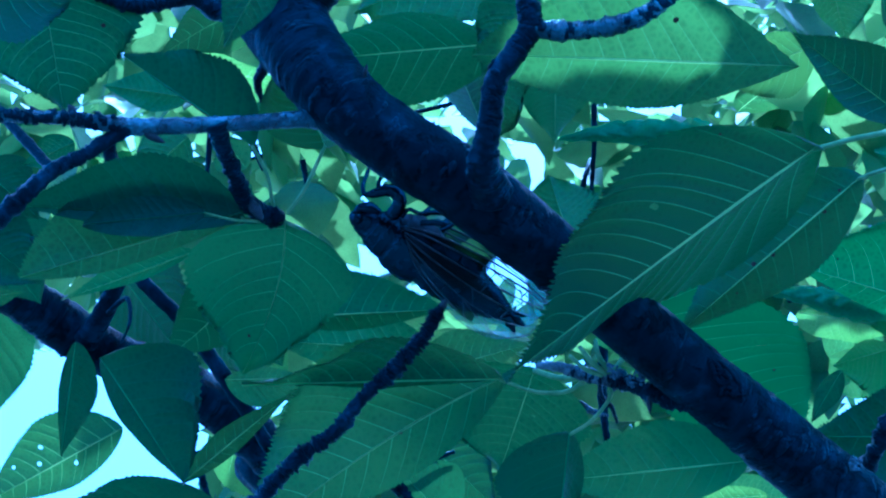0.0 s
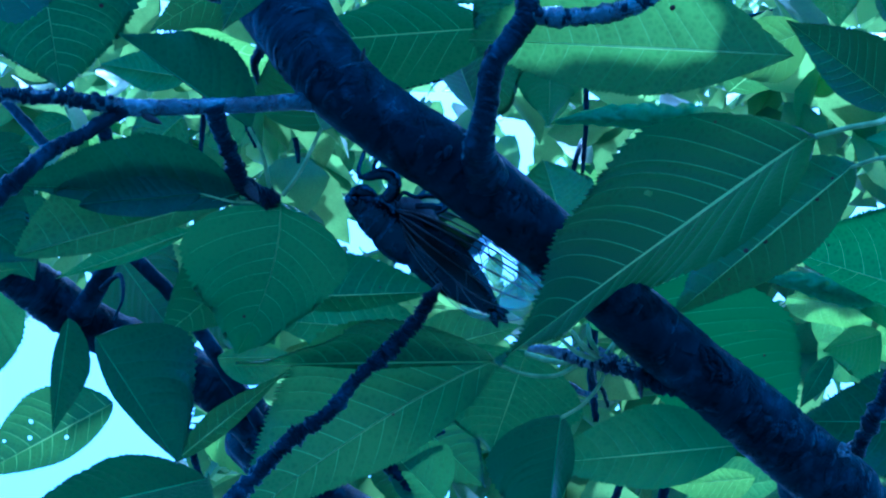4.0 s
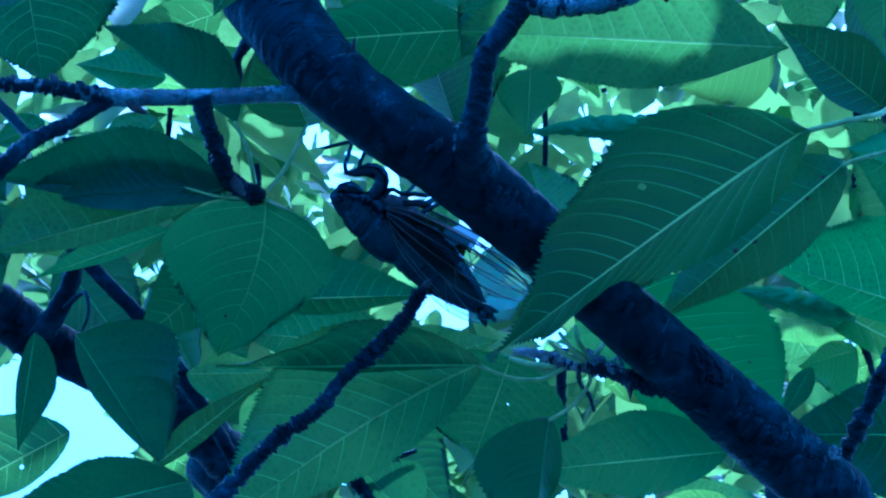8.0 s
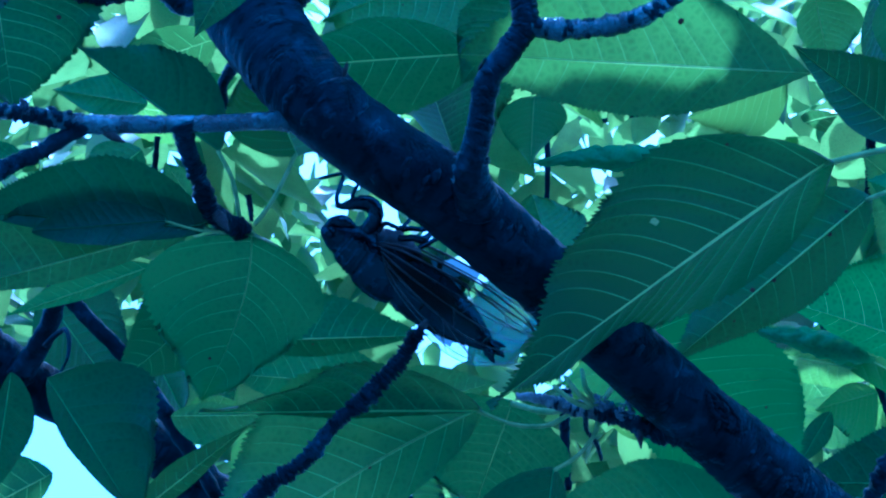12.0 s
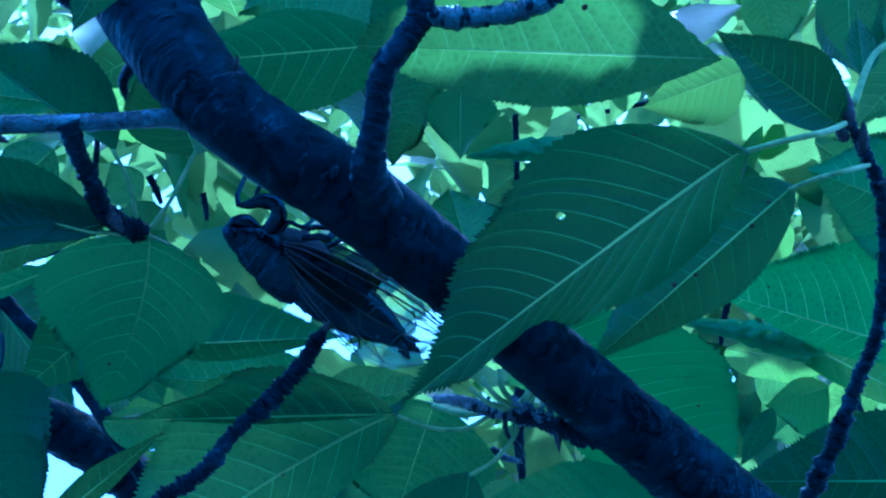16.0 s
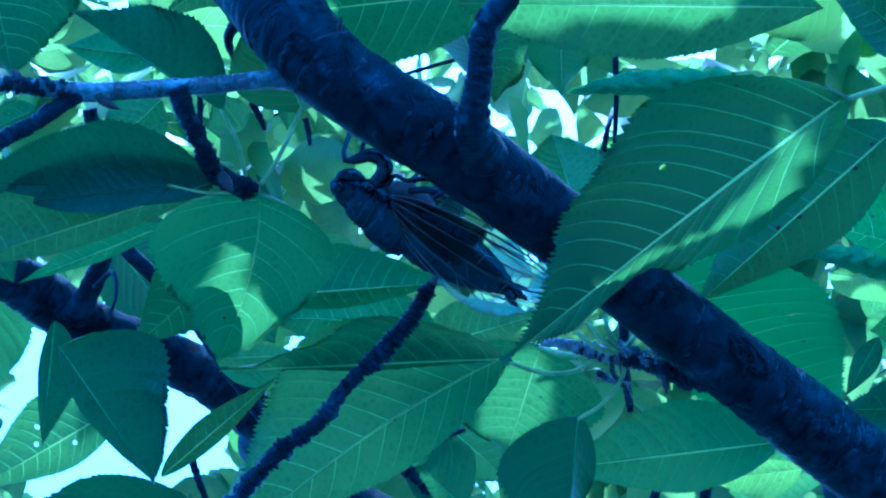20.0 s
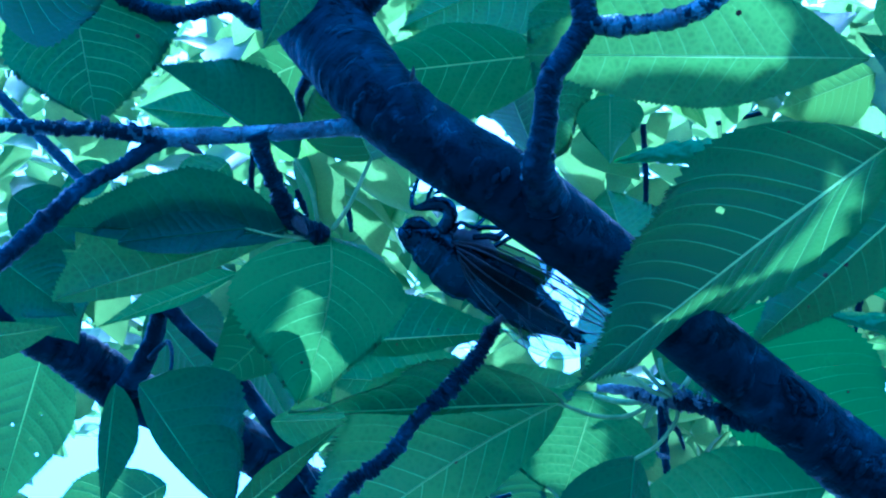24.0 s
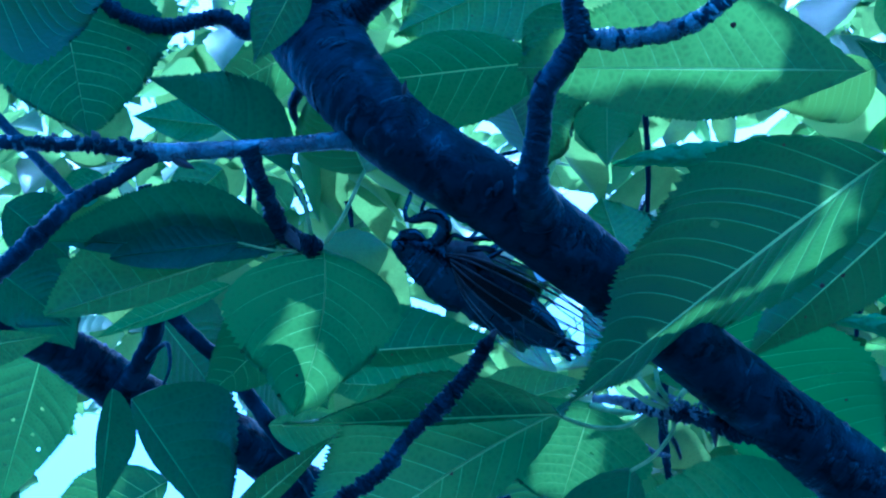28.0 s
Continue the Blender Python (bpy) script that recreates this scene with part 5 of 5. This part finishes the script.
def roof(rng, spots, verts, faces):
    step = 0.021
    for i in range(21):
        for j in range(19 if i < 9 else 12):
            for tries in range(14):
                x, y = -0.2 + step * (i + rng.uniform(-0.3, 0.3)), 0.235 + step * (j + rng.uniform(-0.3, 0.3))
                z = max(1.8 + rng.uniform(0.27, 0.5), 1.68 + 1.12 * y + rng.uniform(0.0, 0.12))
                c = np.array((x, y, 1.8)) + np.array(SUNWARD) * ((z - 1.8) / SUNWARD.z)
                nrm = unit(np.array(SUNWARD) + np.array((rng.gauss(0, 0.22), rng.gauss(0, 0.22), 0)))
                axis = unit(np.cross(nrm, (rng.gauss(0, 1), rng.gauss(0, 1), rng.gauss(0, 1))))
                side = np.cross(nrm, axis)
                length = rng.uniform(0.05, 0.09) if tries < 9 else 0.04
                if clear_of(c, axis, side, length, spots):
                    far_leaf(verts, faces, c, axis, side, nrm, length, rng.uniform(0, 6))
                    break


v, f = [], []
for seed in (5, 6):
    roof(random.Random(seed), SUNLIT + DAPPLED, v, f)
for p in SHADED:
    for k in range(9):
        nrm = np.array(SUNWARD)
        axis = unit(np.cross(nrm, (math.cos(2.1 * k), math.sin(2.1 * k), 0.0)))
        c = np.array(Vector(p) + SUNWARD * (0.33 + 0.02 * k))
        length = (0.044, 0.034, 0.024)[k // 3]
        if clear_of(c, axis, np.cross(nrm, axis), length, SUNLIT + DAPPLED):
            far_leaf(v, f, c, axis, np.cross(nrm, axis), nrm, length, k)
            break
tagged(part_data("foliage", v, f, LEAF_ROOF, tree), "leaves in the roof of the crown overhead", kind="stuff")
# a spray of that roof which the wind lifts aside
rng = random.Random(21)
v, f = [], []
for p, r in DAPPLED:
    for k in range(2):
        c = np.array(Vector(p) + SUNWARD * rng.uniform(0.38, 0.5))
        nrm = unit(np.array(SUNWARD) + np.array((rng.gauss(0, 0.1), rng.gauss(0, 0.1), 0)))
        axis = unit(np.cross(nrm, (rng.gauss(0, 1), rng.gauss(0, 1), rng.gauss(0, 1))))
        side = np.cross(nrm, axis)
        if clear_of(c, axis, side, 0.075, SUNLIT):
            far_leaf(v, f, c, axis, side, nrm, 0.075, rng.uniform(0, 6))
spray = tagged(part_data("leaf_spray", v, f, LEAF_ROOF, tree), "spray of leaves swaying overhead", kind="stuff")

# ---------------------------------------------------------------- cicada
cicada = new("cicada")
cicada.location = (-0.0043, 0.3723, 1.8076)
tagged(cicada, "black cicada with clear veined wings clinging under a branch", "cicada")


def shell(name, pts, seg=28, n=10, knobs=0.04, rings=0.0, seed=1, material=None, label="", parent=None):
    v, f, uv = tube_data(pts, seg, n, knobs, rings, seed)
    return part_data(name, v, f, material or SHELL, parent or cicada, label, uvs=uv)


shell("head", [(*(-0.0210, 0.3659, 1.8138), 0.00073), (*(-0.0202, 0.3658, 1.8140), 0.00218), (*(-0.0186, 0.3662, 1.8143), 0.00302), (*(-0.0167, 0.3671, 1.8140), 0.00351), (*(-0.0155, 0.3674, 1.8136), 0.00326)], seed=2, knobs=0.12)
shell("face", [(*(-0.0198, 0.3641, 1.8148), 0.00060), (*(-0.0183, 0.3635, 1.8156), 0.00133), (*(-0.0161, 0.3640, 1.8159), 0.00145), (*(-0.0142, 0.3650, 1.8154), 0.00073)], seed=3, knobs=0.15)
shell("pronotum", [(*(-0.0162, 0.3671, 1.8140), 0.00351), (*(-0.0153, 0.3675, 1.8134), 0.00447), (*(-0.0134, 0.3685, 1.8122), 0.00508), (*(-0.0122, 0.3690, 1.8115), 0.00532), (*(-0.0115, 0.3693, 1.8112), 0.00471)], seed=4, knobs=0.06)
shell("mesonotum", [(*(-0.0120, 0.3691, 1.8114), 0.00484), (*(-0.0105, 0.3699, 1.8105), 0.00592), (*(-0.0079, 0.3713, 1.8087), 0.00604), (*(-0.0056, 0.3725, 1.8072), 0.00556), (*(-0.0041, 0.3734, 1.8060), 0.00459)], seed=5, knobs=0.04)
shell("breastplate", [(*(-0.0112, 0.3667, 1.8147), 0.00121), (*(-0.0088, 0.3673, 1.8141), 0.00266), (*(-0.0052, 0.3683, 1.8128), 0.00314), (*(-0.0018, 0.3704, 1.8117), 0.00242), (*(0.0004, 0.3719, 1.8105), 0.00097)], seed=6, knobs=0.2, material=DUST, label="thorax underside dusted with pale down")


def eye(p, r):
    bm = bmesh.new()
    bmesh.ops.create_uvsphere(bm, u_segments=18, v_segments=12, radius=1.0)
    for v in bm.verts:
        v.co = Vector(np.array(p) - np.array(cicada.location)) + Vector((v.co.x * r, v.co.y * r, v.co.z * r * 1.15))
    ob = part("eye", bm, EYE_SHELL, cicada)
    ob.location = (0, 0, 0)


eye((-0.0193, 0.3630, 1.8125), 0.00121)
eye((-0.0193, 0.3687, 1.8177), 0.00121)

# the abdomen, in overlapping rings, swings on the thorax
JOINT = np.array(cicada.location)
abdomen_axis = [(-0.0043, 0.3723, 1.8076), (-0.0015, 0.3732, 1.8064), (0.0013, 0.3743, 1.8051), (0.0040, 0.3757, 1.8040), (0.0067, 0.3772, 1.8029), (0.0092, 0.3786, 1.8019), (0.0115, 0.3799, 1.8010), (0.0135, 0.3812, 1.8002), (0.0152, 0.3824, 1.7995)]
abdomen_r = [0.00556, 0.00604, 0.00604, 0.00580, 0.00520, 0.00435, 0.00351, 0.00254, 0.00157]
abdomen = new("abdomen")
abdomen.parent = cicada
for k in range(8):
    p, q = np.array(abdomen_axis[k]) - JOINT, np.array(abdomen_axis[k + 1]) - JOINT
    r, s = abdomen_r[k], abdomen_r[k + 1]
    v, f, uv = tube_data([(*(p - (q - p) * 0.12), r * 0.9), (*p, r * 0.99), (*(p + (q - p) * 0.5), 0.5 * (r + s) * 1.01), (*(p + (q - p) * 0.85), s * 1.04), (*q, s * 1.02), (*(q + (q - p) * 0.06), s * 0.9)], 26, 4, 0.03, 0, k)
    part_data("segment", v, f, SHELL, abdomen)
p, q = np.array(abdomen_axis[8]) - JOINT, np.array((0.0172, 0.3839, 1.7983)) - JOINT
v, f, uv = tube_data([(*p, abdomen_r[8]), (*(p + (q - p) * 0.4), abdomen_r[8] * 1.05), (*(p + (q - p) * 0.8), abdomen_r[8] * 0.7), (*q, abdomen_r[8] * 0.15)], 16, 6, 0.2, 0, 9)
part_data("tail_plate", v, f, SHELL, abdomen)
for a, b, r in (((0.0147, 0.3804, 1.7975), (0.0166, 0.3824, 1.7950), 0.00085), ((0.0160, 0.3810, 1.7984), (0.0188, 0.3824, 1.7966), 0.00073), ((0.0153, 0.3818, 1.8001), (0.0190, 0.3826, 1.7994), 0.00060)):
    p, q = np.array(a) - JOINT, np.array(b) - JOINT
    v, f, uv = tube_data([(*p, r), (*(p + (q - p) * 0.5), r * 1.1), (*q, r * 0.3)], 10, 6, 0.3, 0, 4)
    part_data("tail_plate", v, f, SHELL, abdomen)


# wings: clear membranes stretched between a leading and a trailing edge, with dark veins
def wing(name, lead, trail, veins, cross, shift, material):
    off = np.array(shift)
    L, T = spline([np.array(p) + off for p in lead], 12), spline([np.array(p) + off for p in trail], 12)

    def at(u, w):
        a, b = u * (len(L) - 1), u * (len(T) - 1)
        i, j = min(int(a), len(L) - 2), min(int(b), len(T) - 2)
        p = L[i] + (L[i + 1] - L[i]) * (a - i)
        q = T[j] + (T[j + 1] - T[j]) * (b - j)
        bow = np.array((0, -0.82, -0.57)) * 0.0022 * math.sin(math.pi * w) * math.sin(math.pi * min(1, u + 0.15))
        return p + (q - p) * w + bow

    n, m = 40, 12
    vv = [tuple(at(i / n, k / m)) for i in range(n + 1) for k in range(m + 1)]
    ff = [(i * (m + 1) + k, i * (m + 1) + k + 1, (i + 1) * (m + 1) + k + 1, (i + 1) * (m + 1) + k) for i in range(n) for k in range(m)]
    smoky = [q for x, q in enumerate(ff) if x % m < 0.62 * m and x // m < n * (0.54 - 0.1 * (x % m) / m)]
    gone = set(smoky)
    clear_v, clear_f = trim(vv, [q for q in ff if q not in gone])
    ob = part_data(name, clear_v, clear_f, material, cicada, "clear glassy wing membrane")
    smoky_v, smoky_f = trim(vv, smoky)
    part_data("basal_cell", smoky_v, smoky_f, MEMBRANE_SMOKY, ob, "dark smoky cells at the root of the wing")
    for (u0, w0), (u1, w1), r, sag in veins + cross:
        pts = []
        for k in range(9):
            s = k / 8
            w = w0 + (w1 - w0) * s + sag * math.sin(math.pi * s)
            pts.append((*at(min(1, u0 + (u1 - u0) * s), min(1, max(0, w))), 0.75 * r * (1 - 0.45 * s)))
        v, f, uv = tube_data(pts, 6, 2, 0, 0, 0)
        part_data("vein", v, f, WING_VEIN, ob)
    return ob


LEAD = [(-0.0096, 0.3648, 1.8113), (-0.0048, 0.3630, 1.8094), (0.0002, 0.3631, 1.8073), (0.0058, 0.3644, 1.8050), (0.0119, 0.3665, 1.8025), (0.0178, 0.3696, 1.8001), (0.0228, 0.3738, 1.7977), (0.0240, 0.3760, 1.7963)]
TRAIL = [(-0.0089, 0.3654, 1.8090), (-0.0066, 0.3671, 1.8031), (-0.0036, 0.3684, 1.7985), (0.0003, 0.3707, 1.7948), (0.0052, 0.3736, 1.7912), (0.0111, 0.3757, 1.7893), (0.0185, 0.3770, 1.7902), (0.0239, 0.3763, 1.7959)]
VEINS = [((0.0, 0.0), (1.0, 0.0), 0.00042, 0.0), ((0.02, 0.1), (0.55, 0.1), 0.00036, 0.03), ((0.55, 0.1), (0.97, 0.03), 0.0003, 0.02), ((0.03, 0.3), (0.5, 0.3), 0.0003, 0.03), ((0.5, 0.3), (0.95, 0.25), 0.00024, 0.0), ((0.03, 0.5), (0.52, 0.5), 0.00028, 0.02), ((0.52, 0.5), (0.93, 0.48), 0.00024, 0.0), ((0.04, 0.7), (0.5, 0.72), 0.00026, 0.0), ((0.5, 0.72), (0.85, 0.72), 0.00022, 0.0), ((0.5, 0.72), (0.72, 0.96), 0.0002, 0.0), ((0.05, 0.85), (0.5, 0.93), 0.00024, 0.0), ((0.02, 0.98), (0.98, 0.985), 0.00016, 0.0), ((0.55, 0.1), (0.88, 0.17), 0.00022, 0.03)]
CROSS = [((0.52, 0.1), (0.58, 0.3), 0.00024, 0.0), ((0.58, 0.3), (0.56, 0.5), 0.00022, 0.0), ((0.52, 0.5), (0.56, 0.72), 0.0002, 0.0), ((0.72, 0.13), (0.76, 0.28), 0.0002, 0.0), ((0.76, 0.28), (0.74, 0.49), 0.0002, 0.0), ((0.72, 0.49), (0.7, 0.72), 0.0002, 0.0), ((0.5, 0.72), (0.55, 0.95), 0.0002, 0.0), ((0.85, 0.16), (0.88, 0.26), 0.00016, 0.0)]
wing("forewing", LEAD, TRAIL, VEINS, CROSS, (0, 0, 0), MEMBRANE)
wing("forewing", LEAD, TRAIL, VEINS, CROSS, (0.002, 0.012, 0.011), MEMBRANE_MILKY)


HIND_LEAD = [(-0.0027, 0.3769, 1.8074), (0.0020, 0.3808, 1.8040), (0.0081, 0.3837, 1.8019), (0.0154, 0.3847, 1.8009), (0.0227, 0.3837, 1.8011)]
HIND_TRAIL = [(-0.0033, 0.3784, 1.8054), (0.0007, 0.3827, 1.8014), (0.0058, 0.3862, 1.7983), (0.0122, 0.3879, 1.7964), (0.0202, 0.3869, 1.7966)]
HIND_VEINS = [((0.0, 0.98), (1.0, 0.98), 0.00016, 0.0), ((0.3, 0.0), (0.5, 0.97), 0.00022, 0.0), ((0.5, 0.0), (0.72, 0.97), 0.00022, 0.0), ((0.68, 0.0), (0.9, 0.97), 0.0002, 0.0)]
wing("hindwing", HIND_LEAD, HIND_TRAIL, HIND_VEINS, [], (0, 0, 0), MEMBRANE_MILKY)


# legs: thick toothed forelegs and slender ones behind, hooked into the bark
def leg(pieces):
    root = None
    for name, pts, knobs in pieces:
        v, f, uv = tube_data(pts, 12, 8, knobs, 0, 3)
        ob = part_data(name, v, f, SHELL, root or cicada)
        root = root or ob


def leg_at(name, places, knobs=0.1):
    return name, places, knobs


leg([leg_at("foreleg", [(*(-0.0117, 0.3625, 1.8128), 0.00149), (*(-0.0102, 0.3604, 1.8135), 0.00158), (*(-0.0097, 0.3588, 1.8148), 0.00158), (*(-0.0106, 0.3578, 1.8161), 0.00149), (*(-0.0127, 0.3575, 1.8164), 0.00140), (*(-0.0151, 0.3579, 1.8158), 0.00112), (*(-0.0174, 0.3581, 1.8155), 0.00047)], 0.14),
     leg_at("shin", [(*(-0.0175, 0.3581, 1.8154), 0.00060), (*(-0.0179, 0.3576, 1.8176), 0.00048), (*(-0.0171, 0.3585, 1.8217), 0.00048), (*(-0.0164, 0.3605, 1.8266), 0.00036)])])
leg([leg_at("foreleg", [(*(-0.0112, 0.3688, 1.8179), 0.00121), (*(-0.0097, 0.3672, 1.8201), 0.00133), (*(-0.0111, 0.3659, 1.8218), 0.00133), (*(-0.0145, 0.3657, 1.8220), 0.00085)], 0.14),
     leg_at("shin", [(*(-0.0145, 0.3657, 1.8220), 0.00060), (*(-0.0146, 0.3644, 1.8237), 0.00048), (*(-0.0130, 0.3631, 1.8270), 0.00036)])])
leg([leg_at("middle_leg", [(*(-0.0093, 0.3626, 1.8128), 0.00060), (*(-0.0076, 0.3606, 1.8133), 0.00048), (*(-0.0047, 0.3612, 1.8126), 0.00048), (*(-0.0020, 0.3626, 1.8169), 0.00036), (*(-0.0009, 0.3652, 1.8210), 0.00024)])])
leg([leg_at("middle_leg", [(*(-0.0067, 0.3697, 1.8169), 0.00060), (*(-0.0031, 0.3688, 1.8183), 0.00060), (*(0.0010, 0.3697, 1.8188), 0.00048), (*(0.0037, 0.3709, 1.8210), 0.00024)])])
leg([leg_at("hind_leg", [(*(-0.0048, 0.3636, 1.8117), 0.00072), (*(-0.0014, 0.3621, 1.8108), 0.00072), (*(0.0002, 0.3623, 1.8106), 0.00084), (*(0.0022, 0.3628, 1.8130), 0.00048), (*(0.0043, 0.3655, 1.8171), 0.00036)])])
leg([leg_at("hind_leg", [(*(-0.0031, 0.3709, 1.8155), 0.00060), (*(-0.0006, 0.3713, 1.8151), 0.00060), (*(0.0036, 0.3715, 1.8180), 0.00048), (*(0.0067, 0.3729, 1.8208), 0.00036)])])


# ---------------------------------------------------------------- what moves
VIEW = (0.0, 0.819, 0.574)


def swing(degrees):
    return Matrix.Rotation(radians(degrees), 4, VIEW)


def motions():
    # the singing cicada pumps its abdomen, then rests
    beats = [(0.0, 1), (0.15, 2), (0.3, 7), (0.5, 10), (0.8, 11), (1.0, 4), (1.15, 5), (1.3, 7), (1.6, 5), (1.9, 11), (2.2, 9), (2.5, 4), (2.75, 8), (3.0, 12), (3.5, 8), (4.0, 11), (4.4, 5), (4.9, 9), (5.3, 5), (5.8, 10), (6.2, 6), (6.6, 10), (7.0, 6), (7.6, 8), (8.0, 10), (8.6, 7), (9.0, 7), (9.6, 9), (10.0, 7), (10.5, 8), (11.0, 7), (11.5, 6), (12.2, 3), (13.0, 0), (28.0, 0)]
    home, heart_home = spray.location.copy(), heart.location.copy()
    sway = [(0.0, 0.0), (2.0, 0.004), (5.0, -0.003), (9.0, 0.004), (13.0, 0.0), (16.5, 0.01), (18.0, 0.02), (19.0, 0.038), (20.0, 0.075), (20.6, 0.085), (22.0, 0.08), (24.0, 0.088), (26.0, 0.08), (28.0, 0.085)]
    walk(spray, [(t, Matrix.Translation(home + Vector((0.1 * a, 1.5 * a, 0.6 * a)))) for t, a in sway])
    hang = Vector((-0.0352, 0.3608, 1.8106))
    stir = [(0.0, 0.0), (2.0, 0.4), (4.5, -0.3), (8.0, 0.2), (11.5, -0.4), (15.0, 0.6), (18.0, 0.3), (20.0, 0.0), (21.5, -1.5), (23.5, -3.0), (25.0, -3.4), (26.5, -2.6), (28.0, -3.8)]
    walk(heart, [(t, Matrix.Translation(heart_home + hang) @ swing(a) @ Matrix.Translation(-hang)) for t, a in stir])
    walk(abdomen, [(t, swing(0.78 * a)) for t, a in beats])


motions()
